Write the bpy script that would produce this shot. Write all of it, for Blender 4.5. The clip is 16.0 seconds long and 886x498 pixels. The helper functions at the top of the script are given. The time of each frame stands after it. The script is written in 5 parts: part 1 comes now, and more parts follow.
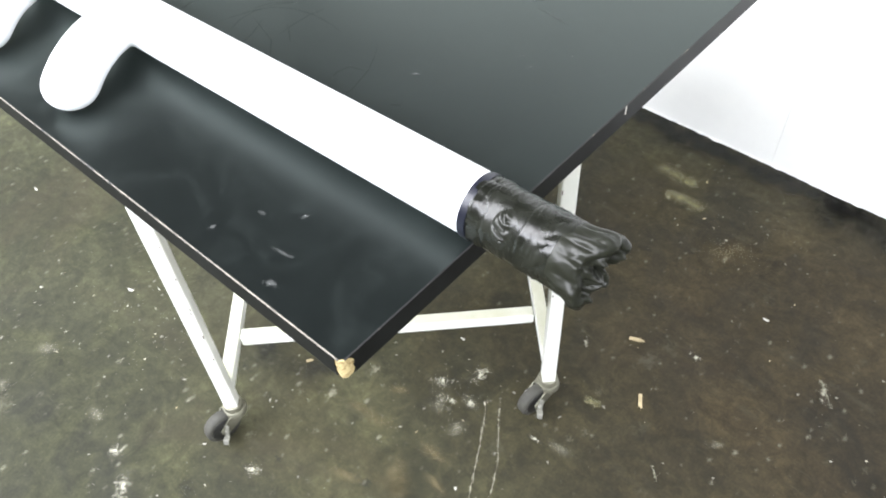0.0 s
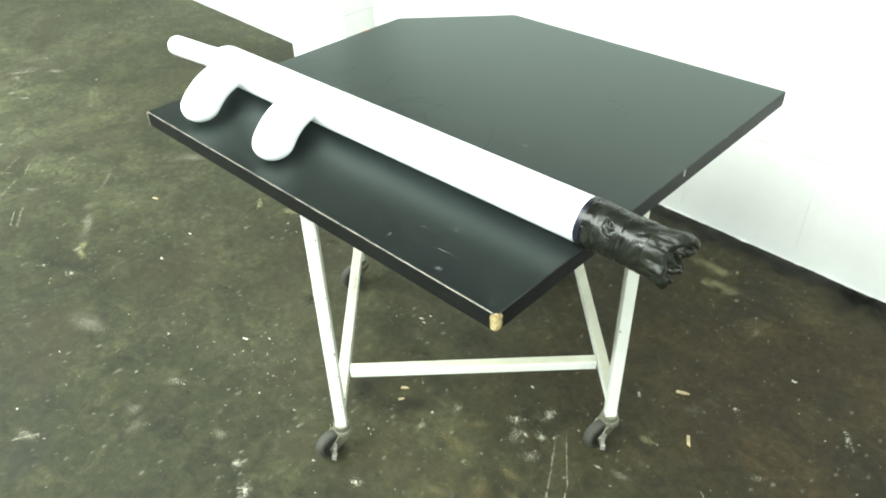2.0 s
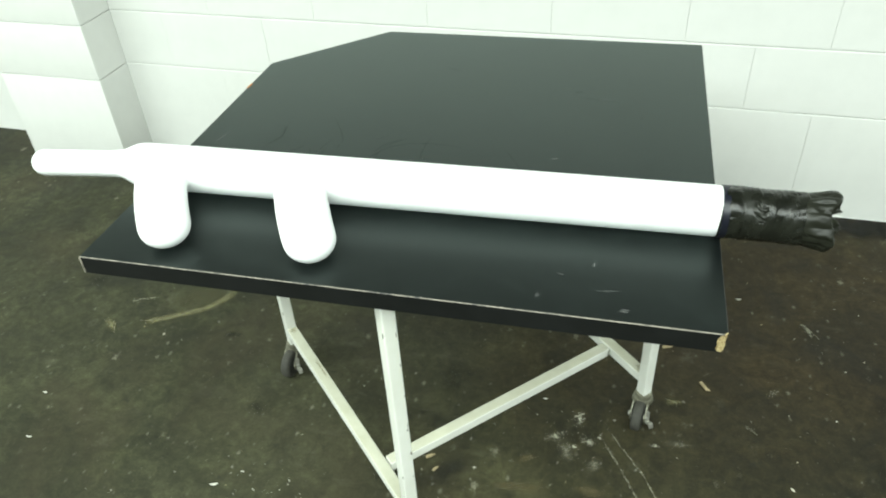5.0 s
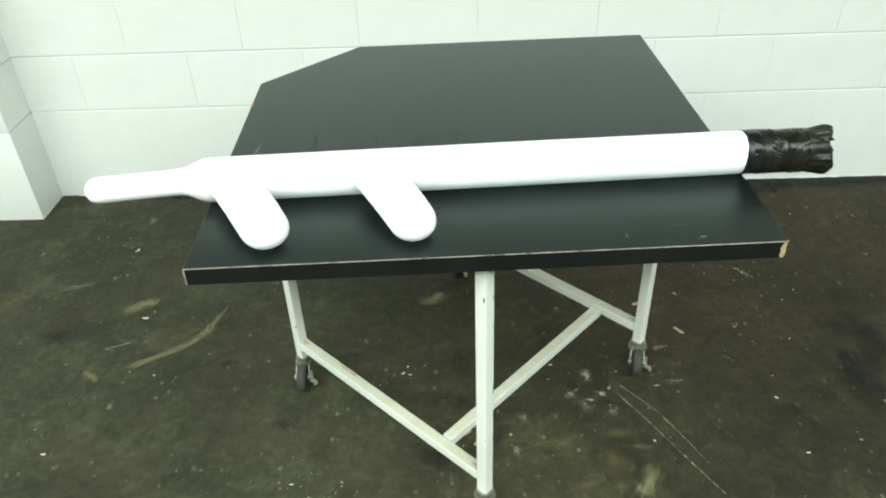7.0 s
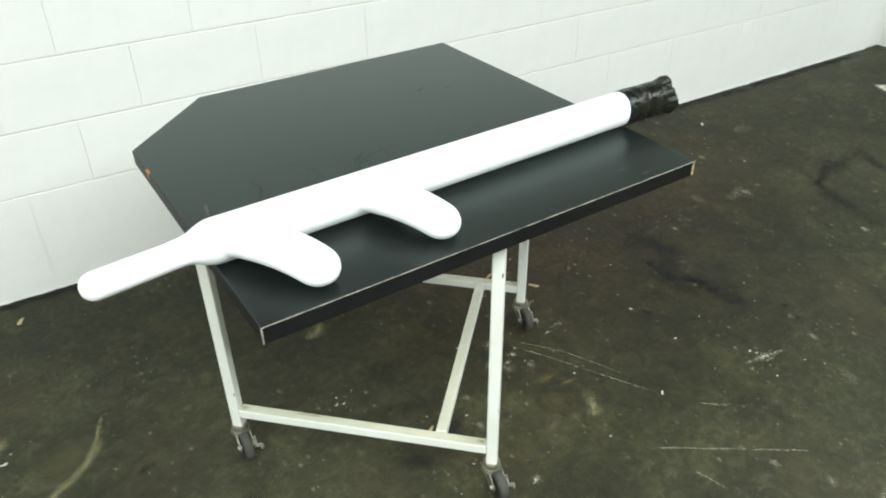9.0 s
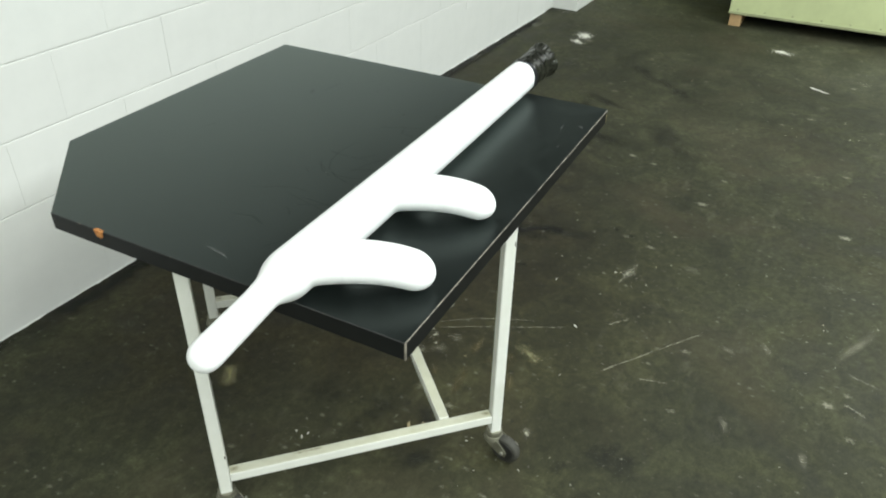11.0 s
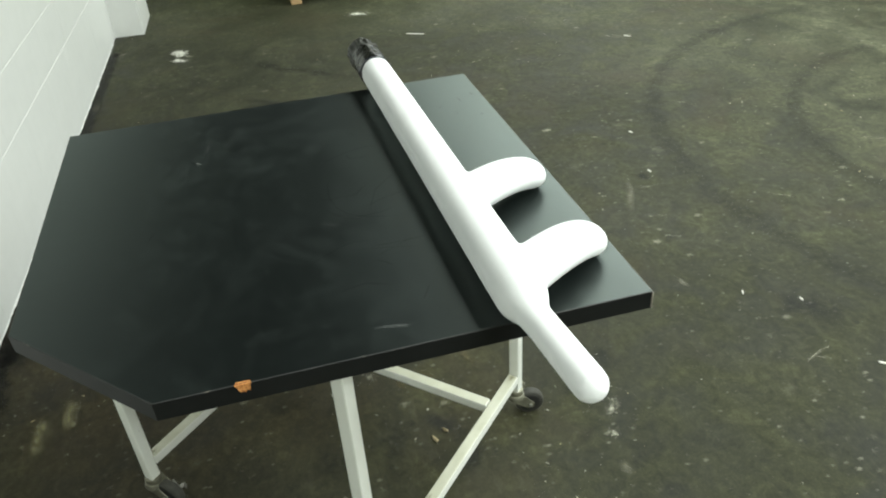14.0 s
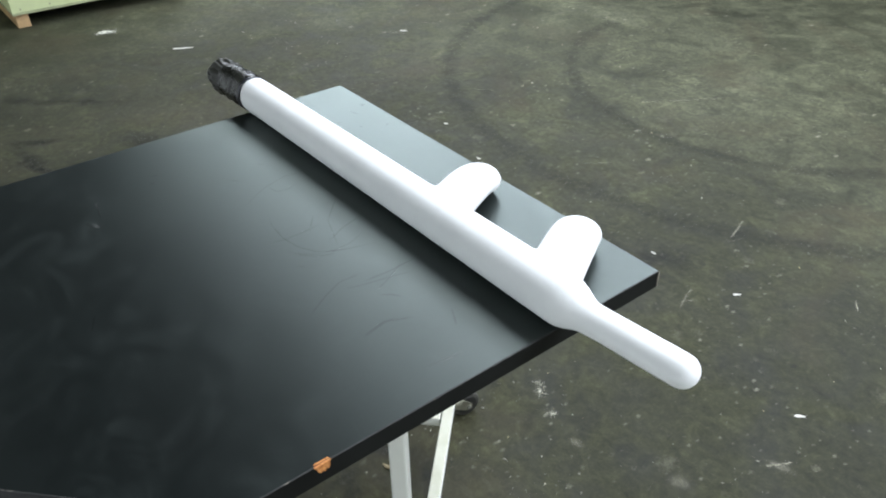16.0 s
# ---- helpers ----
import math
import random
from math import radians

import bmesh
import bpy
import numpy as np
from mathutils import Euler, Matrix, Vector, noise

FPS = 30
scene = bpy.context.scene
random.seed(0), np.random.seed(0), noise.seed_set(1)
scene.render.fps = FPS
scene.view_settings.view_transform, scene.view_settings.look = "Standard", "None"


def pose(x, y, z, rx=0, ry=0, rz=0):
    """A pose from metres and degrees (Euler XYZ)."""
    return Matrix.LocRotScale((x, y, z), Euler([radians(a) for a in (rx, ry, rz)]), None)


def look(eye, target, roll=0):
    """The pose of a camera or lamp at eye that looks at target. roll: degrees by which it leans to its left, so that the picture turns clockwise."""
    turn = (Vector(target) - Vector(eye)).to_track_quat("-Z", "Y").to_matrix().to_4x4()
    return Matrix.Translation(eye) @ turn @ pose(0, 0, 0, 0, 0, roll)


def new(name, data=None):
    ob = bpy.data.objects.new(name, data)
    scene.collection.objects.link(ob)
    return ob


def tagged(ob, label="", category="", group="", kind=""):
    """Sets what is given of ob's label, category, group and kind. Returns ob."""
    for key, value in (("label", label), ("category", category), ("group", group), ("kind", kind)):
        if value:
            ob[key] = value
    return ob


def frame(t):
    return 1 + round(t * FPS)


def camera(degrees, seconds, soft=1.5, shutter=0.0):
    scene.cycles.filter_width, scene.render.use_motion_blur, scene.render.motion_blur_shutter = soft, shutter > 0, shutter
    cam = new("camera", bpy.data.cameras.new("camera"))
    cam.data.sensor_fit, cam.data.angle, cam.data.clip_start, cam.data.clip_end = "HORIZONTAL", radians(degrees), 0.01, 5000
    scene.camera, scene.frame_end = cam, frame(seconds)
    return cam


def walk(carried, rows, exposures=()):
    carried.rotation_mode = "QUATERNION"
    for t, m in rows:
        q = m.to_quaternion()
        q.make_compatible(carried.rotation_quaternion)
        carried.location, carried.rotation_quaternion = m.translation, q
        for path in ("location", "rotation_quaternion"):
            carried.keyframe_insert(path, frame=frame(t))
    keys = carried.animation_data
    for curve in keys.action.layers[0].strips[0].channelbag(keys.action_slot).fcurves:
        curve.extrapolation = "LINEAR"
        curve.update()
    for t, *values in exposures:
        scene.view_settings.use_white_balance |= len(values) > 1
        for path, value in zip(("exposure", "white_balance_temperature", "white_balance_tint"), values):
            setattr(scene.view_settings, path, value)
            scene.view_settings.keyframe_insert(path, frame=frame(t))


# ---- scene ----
cam = camera(61.1, 16.0, soft=2.0)
PATH = [
    (0, (0.384, -0.235, 1.384), (-0.556, 0.735, -0.091), -3.8),
    (0.5, (0.495, -0.299, 1.412), (-0.589, 0.677, 0.044), -2.4),
    (1, (0.613, -0.368, 1.441), (-0.605, 0.601, 0.186), -2.0),
    (1.5, (0.619, -0.454, 1.457), (-0.607, 0.566, 0.249), -0.3),
    (2, (0.519, -0.624, 1.47), (-0.613, 0.515, 0.278), -1.9),
    (2.5, (0.419, -0.735, 1.469), (-0.58, 0.529, 0.285), -1.5),
    (3, (0.313, -0.74, 1.461), (-0.64, 0.556, 0.273), -2.3),
    (3.5, (0.195, -0.705, 1.469), (-0.646, 0.644, 0.256), -2.7),
    (4, (0.114, -0.702, 1.474), (-0.644, 0.672, 0.234), -2.7),
    (4.2, (0.058, -0.707, 1.473), (-0.65, 0.695, 0.235), -3.1),
    (6.3, (-0.408, -0.989, 1.47), (-0.518, 0.615, 0.281), -3.0),
    (6.5, (-0.432, -1.008, 1.477), (-0.561, 0.6, 0.294), -3.2),
    (7, (-0.58, -0.996, 1.477), (-0.564, 0.631, 0.315), -2.3),
    (7.5, (-0.795, -0.936, 1.468), (-0.525, 0.64, 0.268), -4.5),
    (8, (-0.931, -0.956, 1.458), (-0.37, 0.579, 0.304), -1.3),
    (8.5, (-1.123, -0.978, 1.473), (-0.347, 0.502, 0.374), -2.8),
    (9, (-1.259, -0.911, 1.489), (-0.339, 0.482, 0.387), -0.7),
    (9.2, (-1.299, -0.836, 1.49), (-0.305, 0.506, 0.39), -0.7),
    (11.3, (-1.754, -0.327, 1.47), (-0.223, 0.326, 0.362), 1.4),
    (11.5, (-1.763, -0.243, 1.476), (-0.21, 0.339, 0.359), 1.2),
    (12, (-1.812, -0.051, 1.472), (-0.211, 0.277, 0.319), -0.0),
    (12.5, (-1.866, 0.054, 1.456), (-0.22, 0.196, 0.329), 2.5),
    (13, (-1.936, 0.202, 1.453), (-0.288, 0.175, 0.32), -1.7),
    (13.5, (-1.922, 0.348, 1.481), (-0.283, 0.167, 0.35), -0.8),
    (14, (-1.817, 0.534, 1.481), (-0.21, 0.138, 0.359), -3.7),
    (14.5, (-1.828, 0.623, 1.485), (-0.3, 0.038, 0.336), -1.8),
    (15, (-1.78, 0.698, 1.485), (-0.32, -0.031, 0.328), -2.1),
    (15.5, (-1.634, 0.819, 1.489), (-0.266, -0.096, 0.353), -2.1),
    (16, (-1.569, 0.876, 1.493), (-0.265, -0.112, 0.344), -1.0),
]
EXPOSURES = [  # seconds, stops, kelvin, tint
    (0.0, 1.06, 6350, 24), (0.5, 1.15, 6400, 19), (1.0, 0.96, 6500, 12), (2.5, 0.80, 6600, 4.5), (3.5, 0.74, 6600, 3), (4.0, 0.48, 6650, 3.5),
    (6.3, -0.06, 6600, 3), (7.3, -0.06, 6590, 3.5), (8.0, -0.06, 6560, 8), (9.0, -0.06, 6560, 11.5), (11.3, -0.26, 6640, 10.5), (14.0, -0.19, 6700, 8.5), (15.0, -0.11, 6750, 8.5), (15.5, -0.11, 6550, 12), (16.0, -0.08, 6050, 20),
]
walk(cam, [(t, look(eye, target, roll)) for t, eye, target, roll in PATH], EXPOSURES)

# ---- light and world ----
world = bpy.data.worlds.new("world")
world.use_nodes = True
scene.world = world
world.node_tree.nodes["Background"].inputs[0].default_value = (0.9, 1.0, 0.92, 1)
world.node_tree.nodes["Background"].inputs[1].default_value = 0.02

LAMP_POWER = 66.0
LAMP_Z = 3.55


def ceiling_lamp(x, y, power, colour=(0.92, 1.0, 0.95)):
    """A twin fluorescent batten, lit along x."""
    data = bpy.data.lights.new("fluorescent_light", "AREA")
    data.shape, data.size, data.size_y = "RECTANGLE", 1.6, 1.2
    data.energy, data.color = power, colour
    ob = new("fluorescent_light", data)
    ob.location = (x, y, LAMP_Z)
    return ob


# a row of battens in front of the block wall, brighter towards the west end, and a weaker one behind it
for lamp_x, gain in ((-5.6, 1.6), (-3.6, 1.5), (-1.6, 1.25), (0.4, 1.0), (2.4, 0.75), (4.4, 0.6), (6.4, 0.6)):
    ceiling_lamp(lamp_x, -1.68, LAMP_POWER * gain * 0.95)
    ceiling_lamp(lamp_x, -3.1, LAMP_POWER * 1.45, (0.91, 1.0, 0.99))


# ---- materials ----
def material(name, rough=0.5, metal=0.0):
    m = bpy.data.materials.new(name)
    m.use_nodes = True
    b = m.node_tree.nodes["Principled BSDF"]
    b.inputs["Roughness"].default_value = rough
    b.inputs["Metallic"].default_value = metal
    return m, m.node_tree.nodes, m.node_tree.links, b


def ramp(nodes, stops):
    r = nodes.new("ShaderNodeValToRGB")
    while len(r.color_ramp.elements) < len(stops):
        r.color_ramp.elements.new(0.5)
    for e, (p, c) in zip(r.color_ramp.elements, stops):
        e.position, e.color = p, (*c, 1) if len(c) == 3 else c
    return r


def grey(v):
    return (v, v, v)


def tex_noise(nodes, links, coord, scale, detail=4.0, rough=0.55, distortion=0.0):
    n = nodes.new("ShaderNodeTexNoise")
    n.inputs["Scale"].default_value, n.inputs["Detail"].default_value = scale, detail
    n.inputs["Roughness"].default_value, n.inputs["Distortion"].default_value = rough, distortion
    links.new(coord, n.inputs["Vector"])
    return n


def coords(nodes, kind="Object"):
    return nodes.new("ShaderNodeTexCoord").outputs[kind]


def mix(nodes, links, fac, a, b, mode="MIX"):
    """Colour mix; fac, a and b are sockets or values."""
    n = nodes.new("ShaderNodeMix")
    n.data_type, n.blend_type = "RGBA", mode
    for socket, value in ((n.inputs[0], fac), (n.inputs[6], a), (n.inputs[7], b)):
        if isinstance(value, bpy.types.NodeSocket):
            links.new(value, socket)
        elif isinstance(value, tuple):
            socket.default_value = (*value, 1)
        else:
            socket.default_value = value
    return n.outputs[2]


def bump(nodes, links, height, strength, distance, shader):
    n = nodes.new("ShaderNodeBump")
    n.inputs["Strength"].default_value, n.inputs["Distance"].default_value = strength, distance
    links.new(height, n.inputs["Height"])
    links.new(n.outputs[0], shader.inputs["Normal"])
    return n


def simple(name, colour, rough=0.5, metal=0.0, vary=0.15, scale=30.0, relief=0.0006):
    """A colour with mottling at two scales and a fine relief."""
    m, nodes, links, b = material(name, rough, metal)
    c = coords(nodes)
    big, small = tex_noise(nodes, links, c, scale / 6), tex_noise(nodes, links, c, scale)
    low, high = tuple(v * (1 - vary) for v in colour), tuple(min(1, v * (1 + vary)) for v in colour)
    r1, r2 = ramp(nodes, [(0.3, low), (0.7, high)]), ramp(nodes, [(0.3, grey(1 - vary * 0.6)), (0.7, grey(1.0))])
    links.new(big.outputs[0], r1.inputs[0])
    links.new(small.outputs[0], r2.inputs[0])
    links.new(mix(nodes, links, 1.0, r1.outputs[0], r2.outputs[0], "MULTIPLY"), b.inputs["Base Color"])
    if relief:
        bump(nodes, links, small.outputs[0], 0.5, relief, b)
    return m


def specks(nodes, links, c, col, scale, radius, power, pale, bright, spin, stretch, soft, amount, warp=0.35):
    """Irregular specks in loose clusters: cells whose size is drawn by lot, most of them tiny."""
    bend = tex_noise(nodes, links, c, scale * 9.0, 4, 0.72)
    shift = nodes.new("ShaderNodeVectorMath")
    shift.operation = "MULTIPLY_ADD"
    links.new(bend.outputs["Color"], shift.inputs[0])
    shift.inputs[1].default_value = (warp / scale,) * 3
    links.new(c, shift.inputs[2])
    lay = nodes.new("ShaderNodeMapping")
    lay.inputs["Rotation"].default_value, lay.inputs["Scale"].default_value = (0, 0, spin), (1.0, stretch, 1.0)
    lay.inputs["Location"].default_value = (spin * 3.1, scale * 0.17, 0)
    links.new(shift.outputs[0], lay.inputs["Vector"])
    cell = nodes.new("ShaderNodeTexVoronoi")
    cell.voronoi_dimensions, cell.inputs["Scale"].default_value = "2D", scale
    links.new(lay.outputs[0], cell.inputs["Vector"])
    lot = nodes.new("ShaderNodeSeparateColor")
    links.new(cell.outputs["Color"], lot.inputs[0])

    def math_node(op, a, b):
        n = nodes.new("ShaderNodeMath")
        n.operation = op
        for socket, v in ((n.inputs[0], a), (n.inputs[1], b)):
            if isinstance(v, bpy.types.NodeSocket):
                links.new(v, socket)
            else:
                socket.default_value = v
        return n.outputs[0]

    crowd = ramp(nodes, [(0.38, grey(0.26)), (0.66, grey(1.0))])
    links.new(tex_noise(nodes, links, c, 1.9 + 0.05 * scale, 3, 0.6, 0.3).outputs[0], crowd.inputs[0])
    size = math_node("MULTIPLY", math_node("POWER", lot.outputs[0], power), radius * scale)
    size = math_node("MULTIPLY", size, crowd.outputs[0])
    depth = math_node("DIVIDE", math_node("SUBTRACT", size, cell.outputs["Distance"]), soft * radius * scale)
    r = ramp(nodes, [(0.0, grey(0.0)), (1.0, grey(amount))])
    links.new(depth, r.inputs[0])
    tone = mix(nodes, links, lot.outputs[1], pale, bright)
    return mix(nodes, links, r.outputs[0], col, tone)


def floor_material():
    m, nodes, links, b = material("dark_concrete", 0.75)
    b.inputs["Specular IOR Level"].default_value = 0.28
    c = coords(nodes)
    patch, cloud = tex_noise(nodes, links, c, 0.9, 5, 0.6, 0.4), tex_noise(nodes, links, c, 4.6, 5, 0.58, 0.9)
    grain, fine = tex_noise(nodes, links, c, 48, 4, 0.6), tex_noise(nodes, links, c, 320, 3, 0.7)
    r1 = ramp(nodes, [(0.30, (0.0194, 0.0203, 0.0097)), (0.52, (0.0269, 0.0282, 0.0136)), (0.72, (0.0362, 0.0374, 0.0194))])
    links.new(patch.outputs[0], r1.inputs[0])
    r2 = ramp(nodes, [(0.28, (0.56, 0.57, 0.57)), (0.5, grey(0.98)), (0.72, (1.50, 1.50, 1.50))])
    links.new(cloud.outputs[0], r2.inputs[0])
    col = mix(nodes, links, 1.0, r1.outputs[0], r2.outputs[0], "MULTIPLY")
    r3 = ramp(nodes, [(0.30, grey(0.78)), (0.5, grey(1.0)), (0.70, grey(1.25))])
    links.new(grain.outputs[0], r3.inputs[0])
    col = mix(nodes, links, 1.0, col, r3.outputs[0], "MULTIPLY")
    rf = ramp(nodes, [(0.34, grey(0.79)), (0.5, grey(1.0)), (0.66, grey(1.28))])
    links.new(tex_noise(nodes, links, c, 170, 5, 0.75).outputs[0], rf.inputs[0])
    col = mix(nodes, links, 1.0, col, rf.outputs[0], "MULTIPLY")
    # trodden mottling between the clouds and the grain
    mottle = tex_noise(nodes, links, c, 17, 5, 0.68, 1.2)
    r7 = ramp(nodes, [(0.32, grey(0.68)), (0.5, grey(0.98)), (0.68, grey(1.38))])
    links.new(mottle.outputs[0], r7.inputs[0])
    col = mix(nodes, links, 1.0, col, r7.outputs[0], "MULTIPLY")
    # paler away from the table: trodden dust, and far-floor sheen put into the colour
    spot = nodes.new("ShaderNodeMapping")
    spot.inputs["Location"].default_value, spot.inputs["Scale"].default_value = (-0.10 / 2.5, -0.25 / 1.35, 0), (1 / 2.5, 1 / 1.35, 1)
    links.new(c, spot.inputs["Vector"])
    zone = nodes.new("ShaderNodeVectorMath")
    zone.operation = "LENGTH"
    links.new(spot.outputs[0], zone.inputs[0])
    ragged = nodes.new("ShaderNodeMath")
    ragged.operation = "MULTIPLY_ADD"
    links.new(patch.outputs[0], ragged.inputs[0])
    ragged.inputs[1].default_value = 0.8
    links.new(zone.outputs["Value"], ragged.inputs[2])
    rz = ramp(nodes, [(0.50, grey(1.0)), (0.76, (1.09, 1.09, 1.16)), (1.0, (1.74, 1.74, 2.04))])
    half = nodes.new("ShaderNodeMath")
    half.operation = "MULTIPLY"
    half.inputs[1].default_value = 0.5
    links.new(ragged.outputs[0], half.inputs[0])
    links.new(half.outputs[0], rz.inputs[0])
    col = mix(nodes, links, 1.0, col, rz.outputs[0], "MULTIPLY")
    # brown tinge in places
    rust = tex_noise(nodes, links, c, 1.7, 5, 0.6, 0.8)
    r4 = ramp(nodes, [(0.52, grey(0.0)), (0.74, grey(0.55))])
    links.new(rust.outputs[0], r4.inputs[0])
    col = mix(nodes, links, r4.outputs[0], col, (0.042, 0.034, 0.018))
    # zones: reddish brown by the wall, oily black east of the table
    # paler west and darker south-west: uneven floor sheen put into the colour
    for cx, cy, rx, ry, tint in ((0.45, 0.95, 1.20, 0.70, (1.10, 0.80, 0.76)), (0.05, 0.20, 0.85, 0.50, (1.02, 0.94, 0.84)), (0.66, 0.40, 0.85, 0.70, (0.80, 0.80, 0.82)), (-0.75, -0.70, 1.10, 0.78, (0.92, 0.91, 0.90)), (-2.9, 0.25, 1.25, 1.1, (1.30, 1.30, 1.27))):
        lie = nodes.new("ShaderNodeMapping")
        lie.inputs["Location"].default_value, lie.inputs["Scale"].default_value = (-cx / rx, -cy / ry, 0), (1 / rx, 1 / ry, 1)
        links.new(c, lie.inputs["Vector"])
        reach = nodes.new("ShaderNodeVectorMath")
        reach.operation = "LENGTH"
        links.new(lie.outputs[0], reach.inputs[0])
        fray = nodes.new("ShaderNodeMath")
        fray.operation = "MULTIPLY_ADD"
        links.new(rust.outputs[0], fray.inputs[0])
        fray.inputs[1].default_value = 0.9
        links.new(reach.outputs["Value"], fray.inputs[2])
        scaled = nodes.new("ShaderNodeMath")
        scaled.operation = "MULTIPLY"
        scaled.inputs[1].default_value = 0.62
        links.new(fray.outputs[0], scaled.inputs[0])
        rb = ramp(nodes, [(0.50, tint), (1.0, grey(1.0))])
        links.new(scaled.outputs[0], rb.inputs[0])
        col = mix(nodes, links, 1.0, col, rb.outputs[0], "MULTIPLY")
    # dusty pale scuffs, stretched
    stretch = nodes.new("ShaderNodeMapping")
    stretch.inputs["Rotation"].default_value, stretch.inputs["Scale"].default_value = (0, 0, 0.9), (1, 2.6, 1)
    links.new(c, stretch.inputs["Vector"])
    scuff, where = tex_noise(nodes, links, stretch.outputs[0], 8, 6, 0.65), tex_noise(nodes, links, c, 1.3, 3)
    r5, r6 = ramp(nodes, [(0.56, grey(0.0)), (0.78, grey(0.42))]), ramp(nodes, [(0.46, grey(0.0)), (0.68, grey(1.0))])
    links.new(scuff.outputs[0], r5.inputs[0])
    links.new(where.outputs[0], r6.inputs[0])
    col = mix(nodes, links, mix(nodes, links, 1.0, r5.outputs[0], r6.outputs[0], "MULTIPLY"), col, (0.118, 0.115, 0.075))
    # fine scrapes two ways, where feet and wheels have dragged
    for turn, size, most in ((0.55, 7.0, 0.26), (2.15, 9.0, 0.22), (1.25, 12.0, 0.18)):
        lay = nodes.new("ShaderNodeMapping")
        lay.inputs["Rotation"].default_value, lay.inputs["Scale"].default_value = (0, 0, turn), (1, 16, 1)
        links.new(c, lay.inputs["Vector"])
        drag = tex_noise(nodes, links, lay.outputs[0], size, 5, 0.7, 0.25)
        rd = ramp(nodes, [(0.60, grey(0.0)), (0.76, grey(most))])
        links.new(drag.outputs[0], rd.inputs[0])
        spot_noise = tex_noise(nodes, links, c, 2.3 + turn, 4, 0.6, 0.6)
        rs = ramp(nodes, [(0.44, grey(0.0)), (0.62, grey(1.0))])
        links.new(spot_noise.outputs[0], rs.inputs[0])
        col = mix(nodes, links, mix(nodes, links, 1.0, rd.outputs[0], rs.outputs[0], "MULTIPLY"), col, (0.105, 0.102, 0.066))
    # soft smudges, dark bits, cream flecks in two sizes
    col = specks(nodes, links, c, col, 8.0, 0.036, 2.6, (0.062, 0.062, 0.038), (0.130, 0.125, 0.088), 0.4, 0.8, 0.9, 0.6, 0.9)
    col = specks(nodes, links, c, col, 21.0, 0.0095, 2.2, (0.050, 0.050, 0.030), (0.115, 0.110, 0.076), 0.3, 0.7, 0.8, 0.8, 1.0)
    col = specks(nodes, links, c, col, 15.0, 0.016, 2.4, (0.009, 0.009, 0.006), (0.016, 0.016, 0.011), 1.3, 1.4, 0.6, 0.75, 0.6)
    col = specks(nodes, links, c, col, 36.0, 0.0072, 2.0, (0.085, 0.083, 0.058), (0.165, 0.16, 0.12), 6.4, 0.62, 0.6, 0.75, 0.8)
    col = specks(nodes, links, c, col, 13.0, 0.0170, 5.2, (0.11, 0.106, 0.072), (0.28, 0.27, 0.205), 0.5, 0.6, 0.6, 0.68, 0.7)
    links.new(col, b.inputs["Base Color"])
    rr = ramp(nodes, [(0.3, grey(0.60)), (0.7, grey(0.85))])
    links.new(cloud.outputs[0], rr.inputs[0])
    links.new(rr.outputs[0], b.inputs["Roughness"])
    h = mix(nodes, links, 0.4, grain.outputs[0], fine.outputs[0])
    bump(nodes, links, h, 0.35, 0.0016, b)
    return m


def mark_material(name, colour, strength, breakup, scale, rough=0.7, ends=0.5, soft_edge=0.2, streak=0.0, grain=0.45):
    """A worn mark: soft at its edges and broken up by grain, drawn out along its line where streak is given."""
    m, nodes, links, b = material(name, rough)
    b.inputs["Base Color"].default_value = (*colour, 1)
    uv, c = coords(nodes, "UV"), coords(nodes, "Object")
    sep = nodes.new("ShaderNodeSeparateXYZ")
    links.new(uv, sep.inputs[0])

    def fade(socket, power):
        r = ramp(nodes, [(0.0, grey(0.0)), (power, grey(1.0)), (1 - power, grey(1.0)), (1.0, grey(0.0))])
        links.new(socket, r.inputs[0])
        return r.outputs[0]

    edge = mix(nodes, links, 1.0, fade(sep.outputs[0], ends), fade(sep.outputs[1], 0.5), "MULTIPLY")
    if streak:
        along, lay = nodes.new("ShaderNodeUVMap"), nodes.new("ShaderNodeMapping")
        along.uv_map = "metres"
        lay.inputs["Scale"].default_value = (1.0 / streak, 1.0, 1.0)
        links.new(along.outputs[0], lay.inputs["Vector"])
        n = tex_noise(nodes, links, lay.outputs[0], scale, 7, 0.72, 0.3)
    else:
        n = tex_noise(nodes, links, c, scale, 7, 0.72)
    fine = tex_noise(nodes, links, c, scale * (2 if streak else 6), 4, 0.7)
    both = mix(nodes, links, grain, n.outputs[0], fine.outputs[0])
    body = nodes.new("ShaderNodeMath")
    body.operation = "MULTIPLY_ADD"
    links.new(both, body.inputs[0])
    body.inputs[1].default_value, body.inputs[2].default_value = 2.2, -0.6
    # the mark thins out towards its edge, so that its outline follows the grain
    level = nodes.new("ShaderNodeMath")
    level.operation = "MULTIPLY_ADD"
    links.new(edge, level.inputs[0])
    level.inputs[1].default_value = 0.45
    links.new(body.outputs[0], level.inputs[2])
    r = ramp(nodes, [(breakup + 0.25, grey(0.0)), (min(1.0, breakup + 0.25 + soft_edge), grey(1.0))])
    links.new(level.outputs[0], r.inputs[0])
    alpha = mix(nodes, links, 1.0, r.outputs[0], grey(strength), "MULTIPLY")
    alpha = mix(nodes, links, 1.0, alpha, mix(nodes, links, 1.0, fade(sep.outputs[1], 0.3), fade(sep.outputs[0], min(ends, 0.3)), "MULTIPLY"), "MULTIPLY")
    links.new(alpha, b.inputs["Alpha"])
    return m


